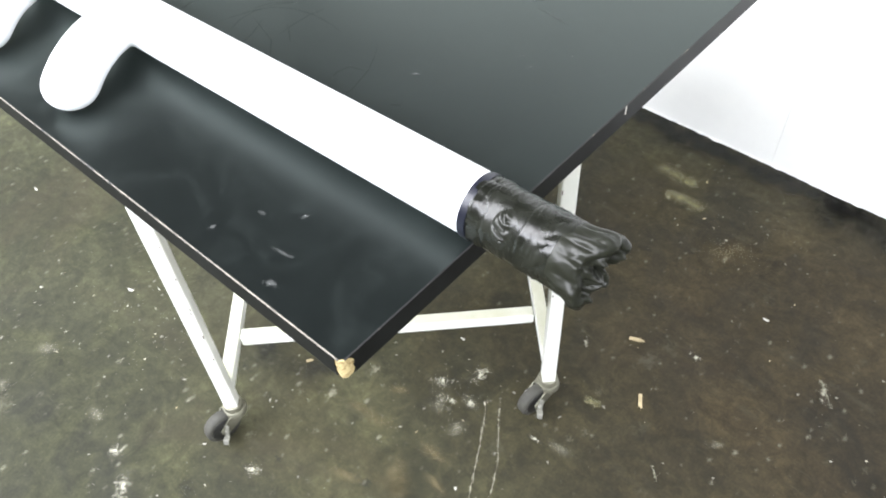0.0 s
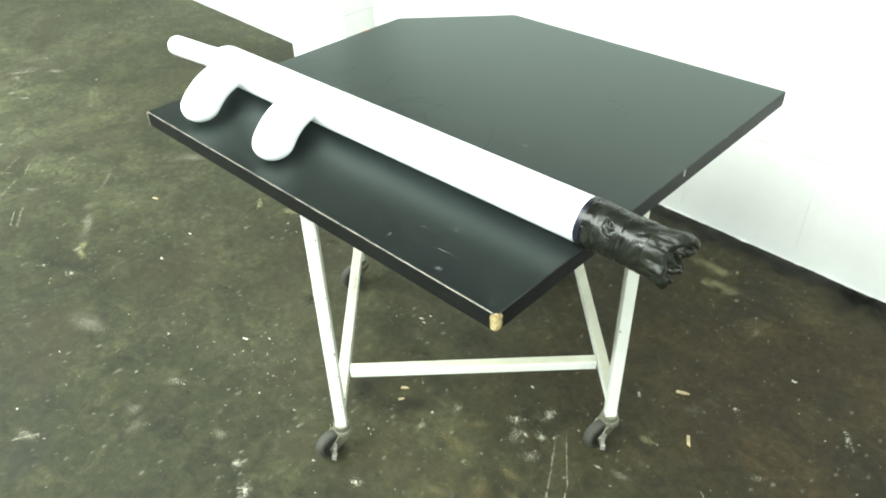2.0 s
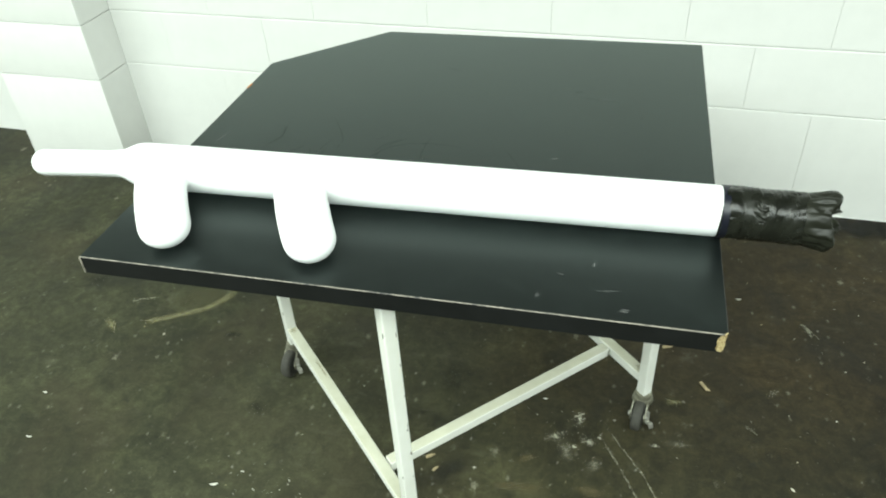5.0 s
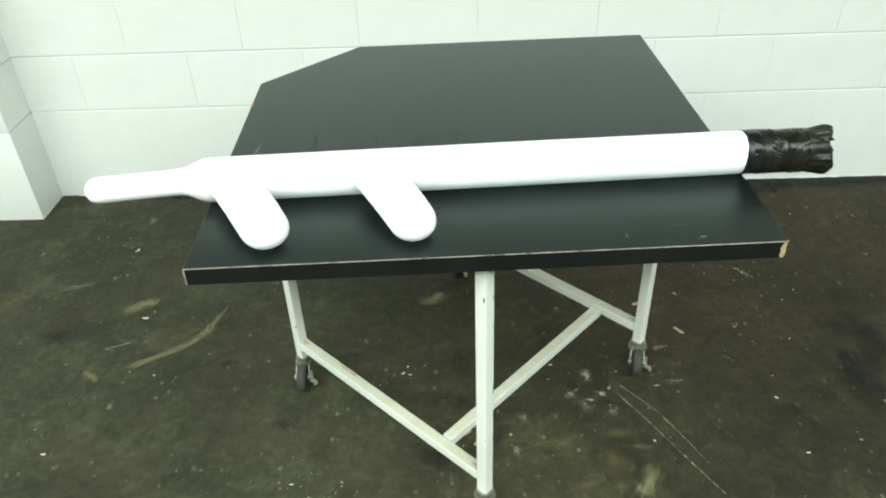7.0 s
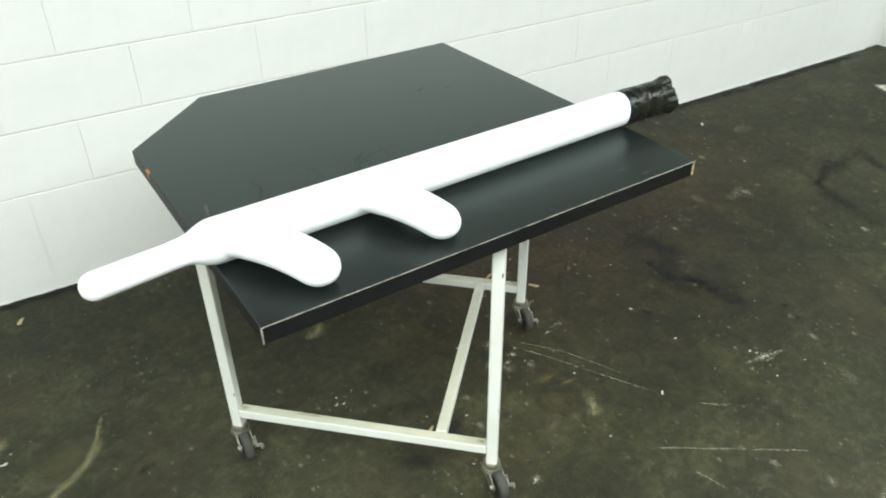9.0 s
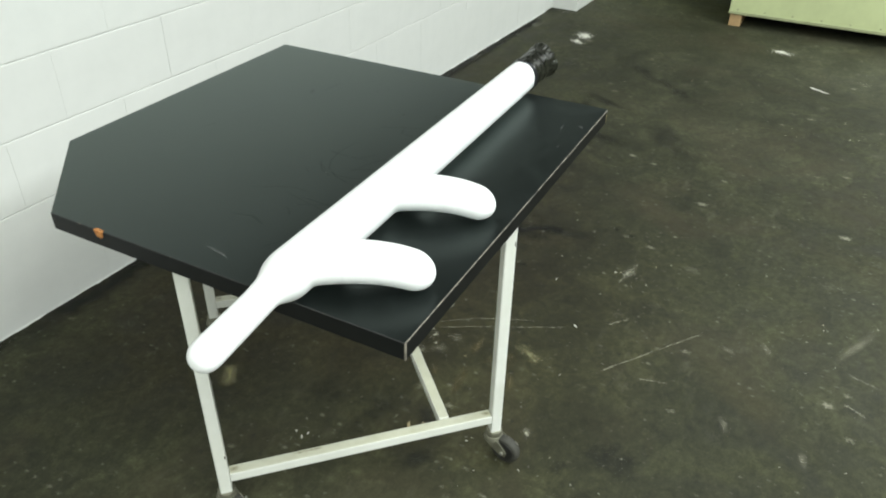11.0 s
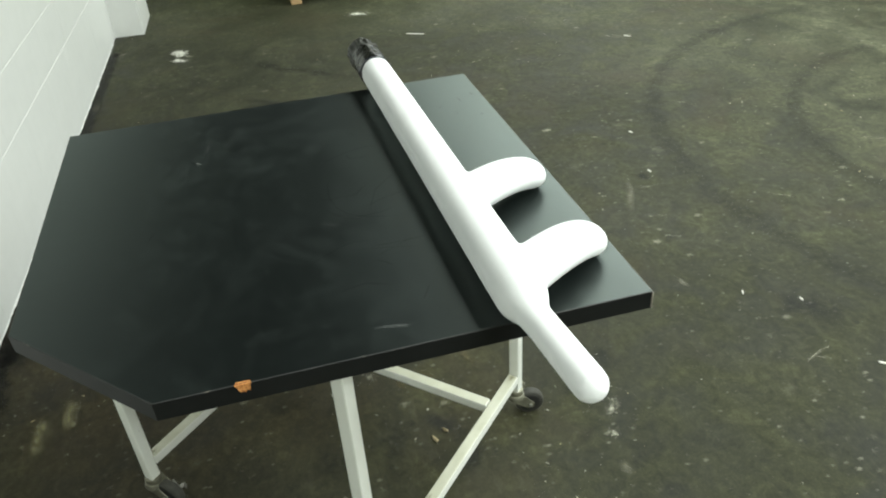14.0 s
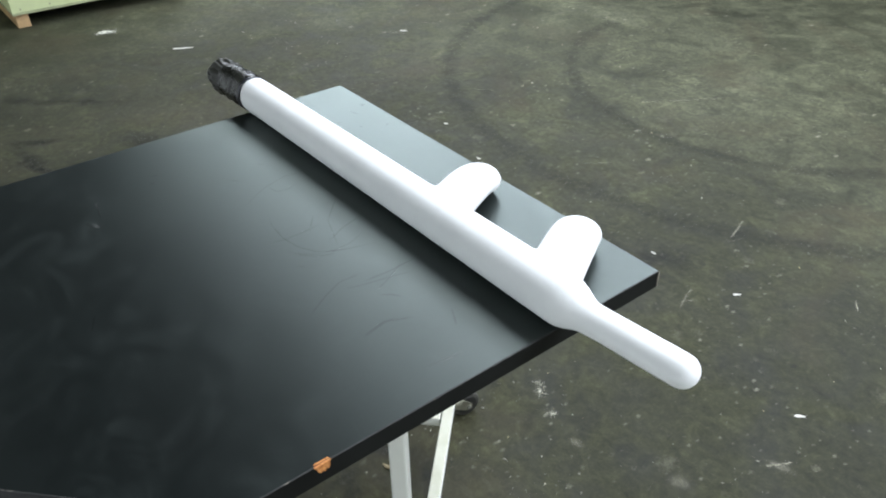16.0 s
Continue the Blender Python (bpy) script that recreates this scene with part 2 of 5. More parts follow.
def wall_paint(name):
    m, nodes, links, b = material(name, 0.42)
    c = coords(nodes, "Object")
    big, mid, fine = tex_noise(nodes, links, c, 1.5, 4), tex_noise(nodes, links, c, 14, 5, 0.6), tex_noise(nodes, links, c, 160, 3)
    r1 = ramp(nodes, [(0.3, (0.750, 0.760, 0.735)), (0.7, (0.805, 0.810, 0.785))])
    r2 = ramp(nodes, [(0.25, grey(0.965)), (0.6, grey(1.0))])
    links.new(big.outputs[0], r1.inputs[0])
    links.new(mid.outputs[0], r2.inputs[0])
    links.new(mix(nodes, links, 1.0, r1.outputs[0], r2.outputs[0], "MULTIPLY"), b.inputs["Base Color"])
    bump(nodes, links, mix(nodes, links, 0.5, mid.outputs[0], fine.outputs[0]), 0.22, 0.003, b)
    return m


def laminate(name):
    """Black laminate under a film of dust: smears show in the colour and in the sheen."""
    m, nodes, links, b = material(name, 0.36)
    b.inputs["Specular IOR Level"].default_value = 0.0
    c = coords(nodes)
    cloud, fine = tex_noise(nodes, links, c, 4, 6, 0.65, 0.8), tex_noise(nodes, links, c, 240, 3)
    r = ramp(nodes, [(0.3, (0.0028, 0.0038, 0.0038)), (0.75, (0.0052, 0.0070, 0.0068))])
    links.new(cloud.outputs[0], r.inputs[0])
    # wiping marks, drawn out one way, and rounder smears
    stretch = nodes.new("ShaderNodeMapping")
    stretch.inputs["Rotation"].default_value, stretch.inputs["Scale"].default_value = (0, 0, 0.5), (1.0, 4.0, 1.0)
    links.new(c, stretch.inputs["Vector"])
    wipe = tex_noise(nodes, links, stretch.outputs[0], 13, 7, 0.72, 0.8)
    rw = ramp(nodes, [(0.60, grey(0.0)), (0.88, grey(0.15))])
    links.new(wipe.outputs[0], rw.inputs[0])
    smear = tex_noise(nodes, links, c, 9, 6, 0.7, 1.6)
    rm = ramp(nodes, [(0.50, grey(0.0)), (0.78, grey(0.10))])
    links.new(smear.outputs[0], rm.inputs[0])
    dusty = mix(nodes, links, rw.outputs[0], r.outputs[0], (0.052, 0.062, 0.058))
    links.new(mix(nodes, links, rm.outputs[0], dusty, (0.030, 0.038, 0.036)), b.inputs["Base Color"])
    dull = mix(nodes, links, 0.2, smear.outputs[0], wipe.outputs[0])
    rr = ramp(nodes, [(0.35, grey(0.305)), (0.5, grey(0.335)), (0.66, grey(0.395))])
    links.new(dull, rr.inputs[0])
    relief = bump(nodes, links, fine.outputs[0], 0.25, 0.0004, b)
    # the cool green sheen of the laminate's clear face
    gloss, facing, layer = (nodes.new("ShaderNode" + k) for k in ("BsdfAnisotropic", "Fresnel", "MixShader"))
    gloss.inputs["Color"].default_value = (0.88, 1.0, 0.955, 1)
    facing.inputs["IOR"].default_value = 1.52
    links.new(rr.outputs[0], gloss.inputs["Roughness"])
    links.new(relief.outputs[0], gloss.inputs["Normal"])
    links.new(facing.outputs[0], layer.inputs[0])
    links.new(b.outputs[0], layer.inputs[1])
    links.new(gloss.outputs[0], layer.inputs[2])
    links.new(layer.outputs[0], nodes["Material Output"].inputs["Surface"])
    return m


def worn_edge(name, low):
    m, nodes, links, b = material(name, 0.6)
    c = coords(nodes)
    n = tex_noise(nodes, links, c, 38, 6, 0.7)
    r = ramp(nodes, [(low, (0.02, 0.02, 0.02)), (low + 0.10, (0.15, 0.135, 0.11)), (low + 0.34, (0.33, 0.295, 0.24))])
    links.new(n.outputs[0], r.inputs[0])
    links.new(r.outputs[0], b.inputs["Base Color"])
    return m


def chipboard(name, light, dark):
    m, nodes, links, b = material(name, 0.85)
    c = coords(nodes)
    v = nodes.new("ShaderNodeTexVoronoi")
    v.inputs["Scale"].default_value = 420
    links.new(c, v.inputs["Vector"])
    n = tex_noise(nodes, links, c, 130, 5, 0.7)
    r = ramp(nodes, [(0.3, dark), (0.65, light)])
    links.new(mix(nodes, links, 0.5, n.outputs[0], v.outputs["Color"]), r.inputs[0])
    links.new(r.outputs[0], b.inputs["Base Color"])
    bump(nodes, links, n.outputs[0], 0.9, 0.003, b)
    return m


def frame_paint(name):
    """White enamel on steel, chipped to primer and rust here and there."""
    m, nodes, links, b = material(name, 0.38)
    c = coords(nodes)
    big, chip = tex_noise(nodes, links, c, 7, 5, 0.6), tex_noise(nodes, links, c, 55, 6, 0.7)
    r1 = ramp(nodes, [(0.3, (0.70, 0.71, 0.64)), (0.7, (0.80, 0.81, 0.76))])
    links.new(big.outputs[0], r1.inputs[0])
    stain = tex_noise(nodes, links, c, 16, 5, 0.65)
    rst = ramp(nodes, [(0.63, grey(0.0)), (0.80, grey(0.3))])
    links.new(stain.outputs[0], rst.inputs[0])
    base = mix(nodes, links, rst.outputs[0], r1.outputs[0], (0.46, 0.41, 0.27))
    r2 = ramp(nodes, [(0.70, grey(0.0)), (0.73, grey(1.0))])
    links.new(chip.outputs[0], r2.inputs[0])
    # upward faces darker and yellowed: the tabletop's shade put into the colour, with dust
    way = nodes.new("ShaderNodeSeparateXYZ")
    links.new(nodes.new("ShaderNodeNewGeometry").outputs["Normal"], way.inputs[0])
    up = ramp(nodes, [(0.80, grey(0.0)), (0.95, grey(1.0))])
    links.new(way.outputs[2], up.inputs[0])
    top_tone = ramp(nodes, [(0.35, grey(0.80)), (0.65, grey(1.0))])
    links.new(stain.outputs[0], top_tone.inputs[0])
    base = mix(nodes, links, mix(nodes, links, 1.0, up.outputs[0], top_tone.outputs[0], "MULTIPLY"), base, (0.42, 0.42, 0.32))
    links.new(mix(nodes, links, r2.outputs[0], base, (0.16, 0.13, 0.10)), b.inputs["Base Color"])
    bump(nodes, links, chip.outputs[0], 0.2, 0.0008, b)
    return m


def tape_material(name):
    m, nodes, links, b = material(name, 0.2)
    b.inputs["Specular IOR Level"].default_value = 0.4
    c = coords(nodes)
    n, fine = tex_noise(nodes, links, c, 28, 4, 0.6, 0.5), tex_noise(nodes, links, c, 150, 4, 0.65)
    r = ramp(nodes, [(0.3, (0.0062, 0.0068, 0.0050)), (0.7, (0.0155, 0.0165, 0.0125))])
    links.new(n.outputs[0], r.inputs[0])
    links.new(r.outputs[0], b.inputs["Base Color"])
    rr = ramp(nodes, [(0.3, grey(0.17)), (0.7, grey(0.36))])
    links.new(n.outputs[0], rr.inputs[0])
    links.new(rr.outputs[0], b.inputs["Roughness"])
    bump(nodes, links, mix(nodes, links, 0.4, n.outputs[0], fine.outputs[0]), 0.4, 0.002, b)
    return m


def grit_material(name):
    m, nodes, links, b = material(name, 0.8)
    r = ramp(nodes, [(0.0, (0.10, 0.095, 0.075)), (0.55, (0.22, 0.21, 0.17)), (0.85, (0.44, 0.43, 0.37)), (1.0, (0.42, 0.33, 0.18))])
    links.new(nodes.new("ShaderNodeNewGeometry").outputs["Random Per Island"], r.inputs[0])
    links.new(r.outputs[0], b.inputs["Base Color"])
    return m


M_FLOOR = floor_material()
M_WALL = wall_paint("white_wall_paint")
M_ROOM = simple("plain_room_paint", (0.62, 0.63, 0.60), 0.7, vary=0.06, scale=8)
M_FAR = simple("dark_room_paint", (0.13, 0.13, 0.12), 0.8, vary=0.1, scale=8)
M_UPPER = simple("unseen_upper_grey", (0.24, 0.245, 0.235), 0.7, vary=0.08, scale=8)
M_CEILING = simple("dark_ceiling", (0.06, 0.06, 0.055), 0.8, vary=0.15, scale=5)
M_LAMINATE = laminate("black_laminate")
M_EDGE = simple("black_edge_band", (0.0070, 0.0078, 0.0076), 0.5, vary=0.3, scale=60, relief=0.0003)
M_EDGE.node_tree.nodes["Principled BSDF"].inputs["Specular IOR Level"].default_value = 0.3
M_EDGE.node_tree.nodes["Principled BSDF"].inputs["Specular IOR Level"].default_value = 0.28
M_WORN = worn_edge("worn_edge", 0.38)
M_RUBBED = worn_edge("rubbed_edge", 0.58)
M_CHIPBOARD = chipboard("raw_chipboard", (0.52, 0.42, 0.21), (0.26, 0.18, 0.07))
M_ORANGE = chipboard("orange_chipboard", (0.62, 0.27, 0.08), (0.38, 0.13, 0.03))
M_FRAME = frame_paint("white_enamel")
M_WHITE = simple("white_moulding", (0.86, 0.87, 0.87), 0.7, vary=0.02, scale=90, relief=0.0006)
M_WHITE.node_tree.nodes["Principled BSDF"].inputs["Specular IOR Level"].default_value = 0.25
M_TAPE = tape_material("black_tape")
M_BAG = simple("black_plastic_film", (0.016, 0.0172, 0.0120), 0.38, vary=0.3, scale=60, relief=0.0015)
M_BAG.node_tree.nodes["Principled BSDF"].inputs["Specular IOR Level"].default_value = 0.3
M_BLUE = simple("dark_blue_tape", (0.005, 0.006, 0.014), 0.4, vary=0.2, scale=50)
M_STEEL = simple("dull_zinc_steel", (0.21, 0.205, 0.155), 0.45, 0.5, vary=0.4, scale=90)
M_BRIGHT = simple("bright_steel", (0.36, 0.36, 0.32), 0.42, 0.7, vary=0.15, scale=90)
M_RUBBER = simple("grey_rubber", (0.050, 0.049, 0.040), 0.75, vary=0.35, scale=90)
M_HUB = simple("dark_hub", (0.012, 0.012, 0.011), 0.5, vary=0.3, scale=80)
M_CRATE = simple("pale_green_crate_paint", (0.60, 0.66, 0.36), 0.6, vary=0.08, scale=20)
M_CRATE_EDGE = simple("crate_edge_wood", (0.36, 0.38, 0.22), 0.75, vary=0.2, scale=30)
M_PINE = simple("raw_pine", (0.55, 0.36, 0.18), 0.75, vary=0.22, scale=50)
M_WOODCHIP = simple("pale_wood_chip", (0.44, 0.36, 0.21), 0.8, vary=0.3, scale=150)
M_FLAKE = simple("white_paint_flake", (0.58, 0.57, 0.51), 0.7, vary=0.15, scale=150)
M_GRIT = grit_material("pale_grit")
M_PALE = mark_material("pale_scuff", (0.24, 0.23, 0.165), 0.50, 0.44, 190, soft_edge=0.45)
M_LINE = mark_material("pale_scratch", (0.27, 0.26, 0.19), 0.66, 0.60, 95, ends=0.12, soft_edge=0.22)
M_WHITEMARK = mark_material("white_paint_smear", (0.38, 0.37, 0.29), 0.80, 0.55, 130, soft_edge=0.18)
M_YELLOW = mark_material("yellow_streak", (0.24, 0.225, 0.115), 0.62, 0.42, 150, ends=0.25, soft_edge=0.34, streak=5.0)
M_SPLASH = mark_material("white_paint_splash", (0.62, 0.61, 0.54), 0.95, 0.40, 45, soft_edge=0.15)
M_HAZE = mark_material("olive_haze", (0.105, 0.100, 0.048), 0.38, 0.30, 30, soft_edge=0.6)
M_CHIPPED = simple("bare_brown_primer", (0.085, 0.066, 0.040), 0.7, vary=0.3, scale=120)
M_STAIN = mark_material("frame_rust_bloom", (0.30, 0.25, 0.11), 0.55, 0.34, 120, soft_edge=0.4)
M_RUST = mark_material("rust_dust", (0.165, 0.132, 0.062), 0.46, 0.49, 300, ends=0.45, soft_edge=0.36, streak=1.7)
M_DARK = mark_material("oil_stain", (0.009, 0.009, 0.008), 0.42, 0.22, 9, soft_edge=0.6, grain=0.12)
M_STROKE = mark_material("oil_stroke", (0.008, 0.008, 0.008), 0.62, 0.22, 14, ends=0.3, soft_edge=0.5, grain=0.15)
M_TAR = mark_material("tar_band", (0.008, 0.008, 0.007), 0.74, 0.27, 24, rough=0.8, ends=0.12, soft_edge=0.4)
M_TYRE = mark_material("tyre_mark", (0.012, 0.012, 0.010), 0.21, 0.16, 7, ends=0.1, soft_edge=0.5)
M_HAIR = mark_material("hair_scratch", (0.005, 0.005, 0.005), 0.19, 0.28, 60, rough=0.8, ends=0.2, soft_edge=0.3)
M_DUST = mark_material("table_dust", (0.30, 0.31, 0.30), 0.22, 0.40, 140, soft_edge=0.2)


# ---- building helpers ----
ORIGIN = {}


def thing(name, at, label, category, group="", kind=""):
    ob = new(name)
    ob.location, ob.empty_display_size = at, 0.05
    ORIGIN[ob] = Vector(at)
    return tagged(ob, label, category, group, kind)


def mesh_of(name, bm, mat, smooth=None):
    me = bpy.data.meshes.new(name)
    bmesh.ops.recalc_face_normals(bm, faces=bm.faces)
    if smooth is not None:
        for f in bm.faces:
            f.smooth = True
        for e in bm.edges:
            e.smooth = len(e.link_faces) == 2 and e.calc_face_angle(0) < radians(smooth)
    bm.to_mesh(me)
    bm.free()
    if mat:
        me.materials.append(mat)
    return me


def part(name, bm, mat, parent, label="", smooth=None):
    """A bmesh in world metres as one mesh under a thing or a part."""
    at = ORIGIN[parent]
    bmesh.ops.translate(bm, vec=-at, verts=bm.verts)
    ob = new(name, mesh_of(name, bm, mat, smooth))
    ob.parent = parent
    ORIGIN[ob] = at
    return tagged(ob, label) if label else ob


def lone(name, bm, mat, at, label, category, group="", kind="", smooth=None):
    at = Vector(at)
    bmesh.ops.translate(bm, vec=-at, verts=bm.verts)
    ob = new(name, mesh_of(name, bm, mat, smooth))
    ob.location = at
    ORIGIN[ob] = at
    return tagged(ob, label, category, group, kind)


def box(bm, lo, hi, m=None, bevel=0.0, segments=2):
    lo, hi = Vector(lo), Vector(hi)
    made = bmesh.ops.create_cube(bm, size=1.0)["verts"]
    for v in made:
        v.co = Vector((lo[i] + (hi[i] - lo[i]) * (v.co[i] + 0.5) for i in range(3)))
    if bevel:
        edges = list({e for v in made for e in v.link_edges})
        made = bmesh.ops.bevel(bm, geom=edges, offset=bevel, segments=segments, affect="EDGES", profile=0.5)["verts"]
    if m is not None:
        bmesh.ops.transform(bm, matrix=m, verts=[v for v in made if v.is_valid])
    return bm


def bar(bm, a, b, width, height, bevel=0.003, spin=0.0):
    """A square tube from a to b; for a level bar, width lies level and height upright."""
    a, b = Vector(a), Vector(b)
    way = (b - a).normalized()
    side = way.cross(Vector((0, 0, 1)))
    side = Vector((math.cos(spin), math.sin(spin), 0)) if side.length < 1e-4 else side.normalized()
    up = side.cross(way)
    m = Matrix.Translation((a + b) / 2) @ Matrix((side, way, up)).transposed().to_4x4()
    h = Vector((width / 2, (b - a).length / 2, height / 2))
    return box(bm, -h, h, m, bevel)


def rod(bm, a, b, r1, r2=None, sides=24, bevel=0.0):
    a, b = Vector(a), Vector(b)
    turn = (b - a).to_track_quat("Z", "Y").to_matrix().to_4x4()
    made = bmesh.ops.create_cone(bm, cap_ends=True, segments=sides, radius1=r1, radius2=r1 if r2 is None else r2,
                                 depth=(b - a).length, matrix=Matrix.Translation((a + b) / 2) @ turn)["verts"]
    if bevel:
        rims = [e for e in {e for v in made for e in v.link_edges} if any(len(f.verts) > 4 for f in e.link_faces)]
        bmesh.ops.bevel(bm, geom=rims, offset=bevel, segments=2, affect="EDGES", profile=0.5)
    return bm


def slab(bm, outline, z0, z1):
    """A prism over a level outline."""
    low, high = [bm.verts.new((x, y, z0)) for x, y in outline], [bm.verts.new((x, y, z1)) for x, y in outline]
    n = len(outline)
    bm.faces.new(low[::-1])
    bm.faces.new(high)
    for i in range(n):
        bm.faces.new((low[i], low[(i + 1) % n], high[(i + 1) % n], high[i]))
    return bm


# ---- the room ----
ROOM_X0, ROOM_X1, ROOM_Y0, ROOM_TOP = -6.8, 12.0, -9.0, 4.0
WALL_TURN = -2.18
WALL_AT = (0.0, 1.462)

bm = bmesh.new()
box(bm, (ROOM_X0 - 0.2, ROOM_Y0 - 0.2, -0.15), (ROOM_X1 + 0.2, 2.1, 0.0))
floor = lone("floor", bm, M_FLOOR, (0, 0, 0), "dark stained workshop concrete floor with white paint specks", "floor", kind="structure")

bm = bmesh.new()
box(bm, (ROOM_X0 - 0.2, ROOM_Y0 - 0.2, ROOM_TOP), (ROOM_X1 + 0.2, 2.1, ROOM_TOP + 0.15))
lone("ceiling", bm, M_CEILING, (0, 0, ROOM_TOP), "plain dark workshop ceiling", "ceiling", kind="structure")

for name, lo, hi in (("wall_west", (ROOM_X0 - 0.2, ROOM_Y0, 0), (ROOM_X0, 2.1, ROOM_TOP)),
                     ("wall_east", (ROOM_X1, ROOM_Y0, 0), (ROOM_X1 + 0.2, 2.1, ROOM_TOP)),
                     ("wall_south", (ROOM_X0 - 0.2, ROOM_Y0 - 0.2, 0), (ROOM_X1 + 0.2, ROOM_Y0, ROOM_TOP))):
    bm = bmesh.new()
    box(bm, lo, hi)
    lone(name, bm, M_ROOM if name == "wall_west" else M_FAR, lo, "plain painted workshop wall", "wall", kind="structure")


# ---- block wall: backing with joints, blocks proud of it ----
COURSE, BLOCK, FIRST = 0.204, 0.40, 0.355  # the painted foot course is taller
PILASTERS = ((-2.46, -2.02, 0.166), (3.375, 3.80, 0.18))  # from, to, depth, along the wall
wall_pose = pose(WALL_AT[0], WALL_AT[1], 0, 0, 0, WALL_TURN)
bm = bmesh.new()
box(bm, (ROOM_X0 - 0.3, 0.005, 0), (ROOM_X1 + 0.3, 0.25, ROOM_TOP))
wall_north = new("wall_north", mesh_of("wall_north", bm, M_WALL))
wall_north.matrix_world = wall_pose
tagged(wall_north, "white painted concrete block wall with pilasters", "wall", kind="structure")


def block_mesh(width, height, depth, worn=0.0030):
    """A block face with softly rounded painted arrises, its front in y = 0."""
    b = bmesh.new()
    box(b, (0.0004, 0, 0.0014), (width - 0.0004, depth, height - 0.0014))
    level = [e for e in b.edges if all(v.co.y < 1e-6 for v in e.verts) and abs(e.verts[0].co.z - e.verts[1].co.z) < 1e-6]
    bmesh.ops.bevel(b, geom=level, offset=worn, segments=2, affect="EDGES", profile=0.6)
    if depth > 0.1:  # bullnosed arrises of a pilaster
        upright = [e for e in b.edges if all(v.co.y < 1e-6 for v in e.verts) and abs(e.verts[0].co.x - e.verts[1].co.x) < 1e-6 and e.calc_length() > height * 0.5]
        bmesh.ops.bevel(b, geom=upright, offset=0.065, segments=9, affect="EDGES", profile=0.5)
        return mesh_of("block", b, M_WALL, 50)
    return mesh_of("block", b, M_WALL)


BLOCKS = {}


def block(x, z, width, height, y=0.0, depth=0.03):
    key = (round(width, 3), round(height, 3), round(depth, 3))
    if key not in BLOCKS:
        BLOCKS[key] = block_mesh(width, height, depth)
    ob = new("block", BLOCKS[key])
    ob.parent, ob.location = wall_north, (x, y, z)
    return ob


def runs():
    """Stretches of plain wall between the pilasters."""
    edges = [ROOM_X0] + [v for p in PILASTERS for v in p[:2]] + [ROOM_X1]
    return list(zip(edges[::2], edges[1::2]))


COURSES_BUILT = 6


def bed(course):
    """Height of the joint under a course."""
    return 0.0 if course == 0 else FIRST + COURSE * (course - 1)


for course in range(COURSES_BUILT):
    z, tall = bed(course), bed(course + 1) - bed(course)
    shift = -1.41 + (0.0 if course % 2 else BLOCK / 2)
    for x0, x1 in runs():
        k = math.ceil((x0 - shift) / BLOCK + 1e-6)
        cuts = [x0] + [v for v in (shift + BLOCK * j for j in range(k, k + 40)) if x0 + 0.03 < v < x1 - 0.03] + [x1]
        for a, b in zip(cuts, cuts[1:]):
            if -5.2 < a < 4.2:
                block(a, z, b - a, tall, random.uniform(-0.0005, 0.0005))
    for x0, x1, deep in PILASTERS:
        block(x0, z, x1 - x0, tall, -deep, deep + 0.01)

# the courses above, joined and unseen: white to head height, grey over that
# the grey is added to dim what the tabletop reflects
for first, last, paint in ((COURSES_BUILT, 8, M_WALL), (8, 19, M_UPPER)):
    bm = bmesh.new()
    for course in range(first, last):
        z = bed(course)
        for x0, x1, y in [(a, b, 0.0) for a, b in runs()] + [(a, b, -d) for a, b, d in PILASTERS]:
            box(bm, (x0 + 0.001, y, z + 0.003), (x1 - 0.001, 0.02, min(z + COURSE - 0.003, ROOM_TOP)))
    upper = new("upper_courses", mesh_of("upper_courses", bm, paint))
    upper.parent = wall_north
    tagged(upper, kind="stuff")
bm = bmesh.new()
for x0, x1 in ((ROOM_X0, -5.3), (4.3, ROOM_X1)):
    box(bm, (x0, 0.001, 0), (x1, 0.02, bed(COURSES_BUILT)))
ends = new("wall_ends", mesh_of("wall_ends", bm, M_WALL))
ends.parent = wall_north


# painted-over patch low on the wall
bm = bmesh.new()
box(bm, (2.075, -0.0016, 0.292), (2.14, 0.001, 0.340), None, 0.0006)
patch = new("filled_patch", mesh_of("filled_patch", bm, M_WALL))
patch.parent = wall_north

# ---- the wheeled table ----
TOP, THICK = 0.75, 0.033
CX, CY = -0.495, 0.49
table = thing("wheeled_table", (CX, CY, 0), "black laminate table with cut corner on white wheeled steel frame", "table")

CHIP = 0.0045
OUTLINE = [(-0.998, -0.002), (0.003 - CHIP, -0.001), (0.003, CHIP - 0.001), (-0.003, 0.979), (-0.764, 0.980), (-0.994, 0.756)]
INSET = 0.0013


def inset(outline, d):
    """The outline drawn in by d, for a convex one that runs anticlockwise."""
    out, n = [], len(outline)
    for i in range(n):
        p, q, r = (Vector(outline[j % n]) for j in (i - 1, i, i + 1))
        u, w = (q - p).normalized(), (r - q).normalized()
        n1, n2 = Vector((-u.y, u.x)), Vector((-w.y, w.x))
        k = d / (1 + n1.dot(n2))
        out.append(tuple(q + (n1 + n2) * k))
    return out


bm = bmesh.new()
slab(bm, inset(OUTLINE, INSET), TOP - 0.0012, TOP)
tabletop = part("tabletop", bm, M_LAMINATE, table, "black laminate top, dusty and faintly scratched")
bm = bmesh.new()
slab(bm, inset(OUTLINE, 0.0022), TOP - THICK, TOP - 0.0012)
part("board_core", bm, M_CHIPBOARD, tabletop)

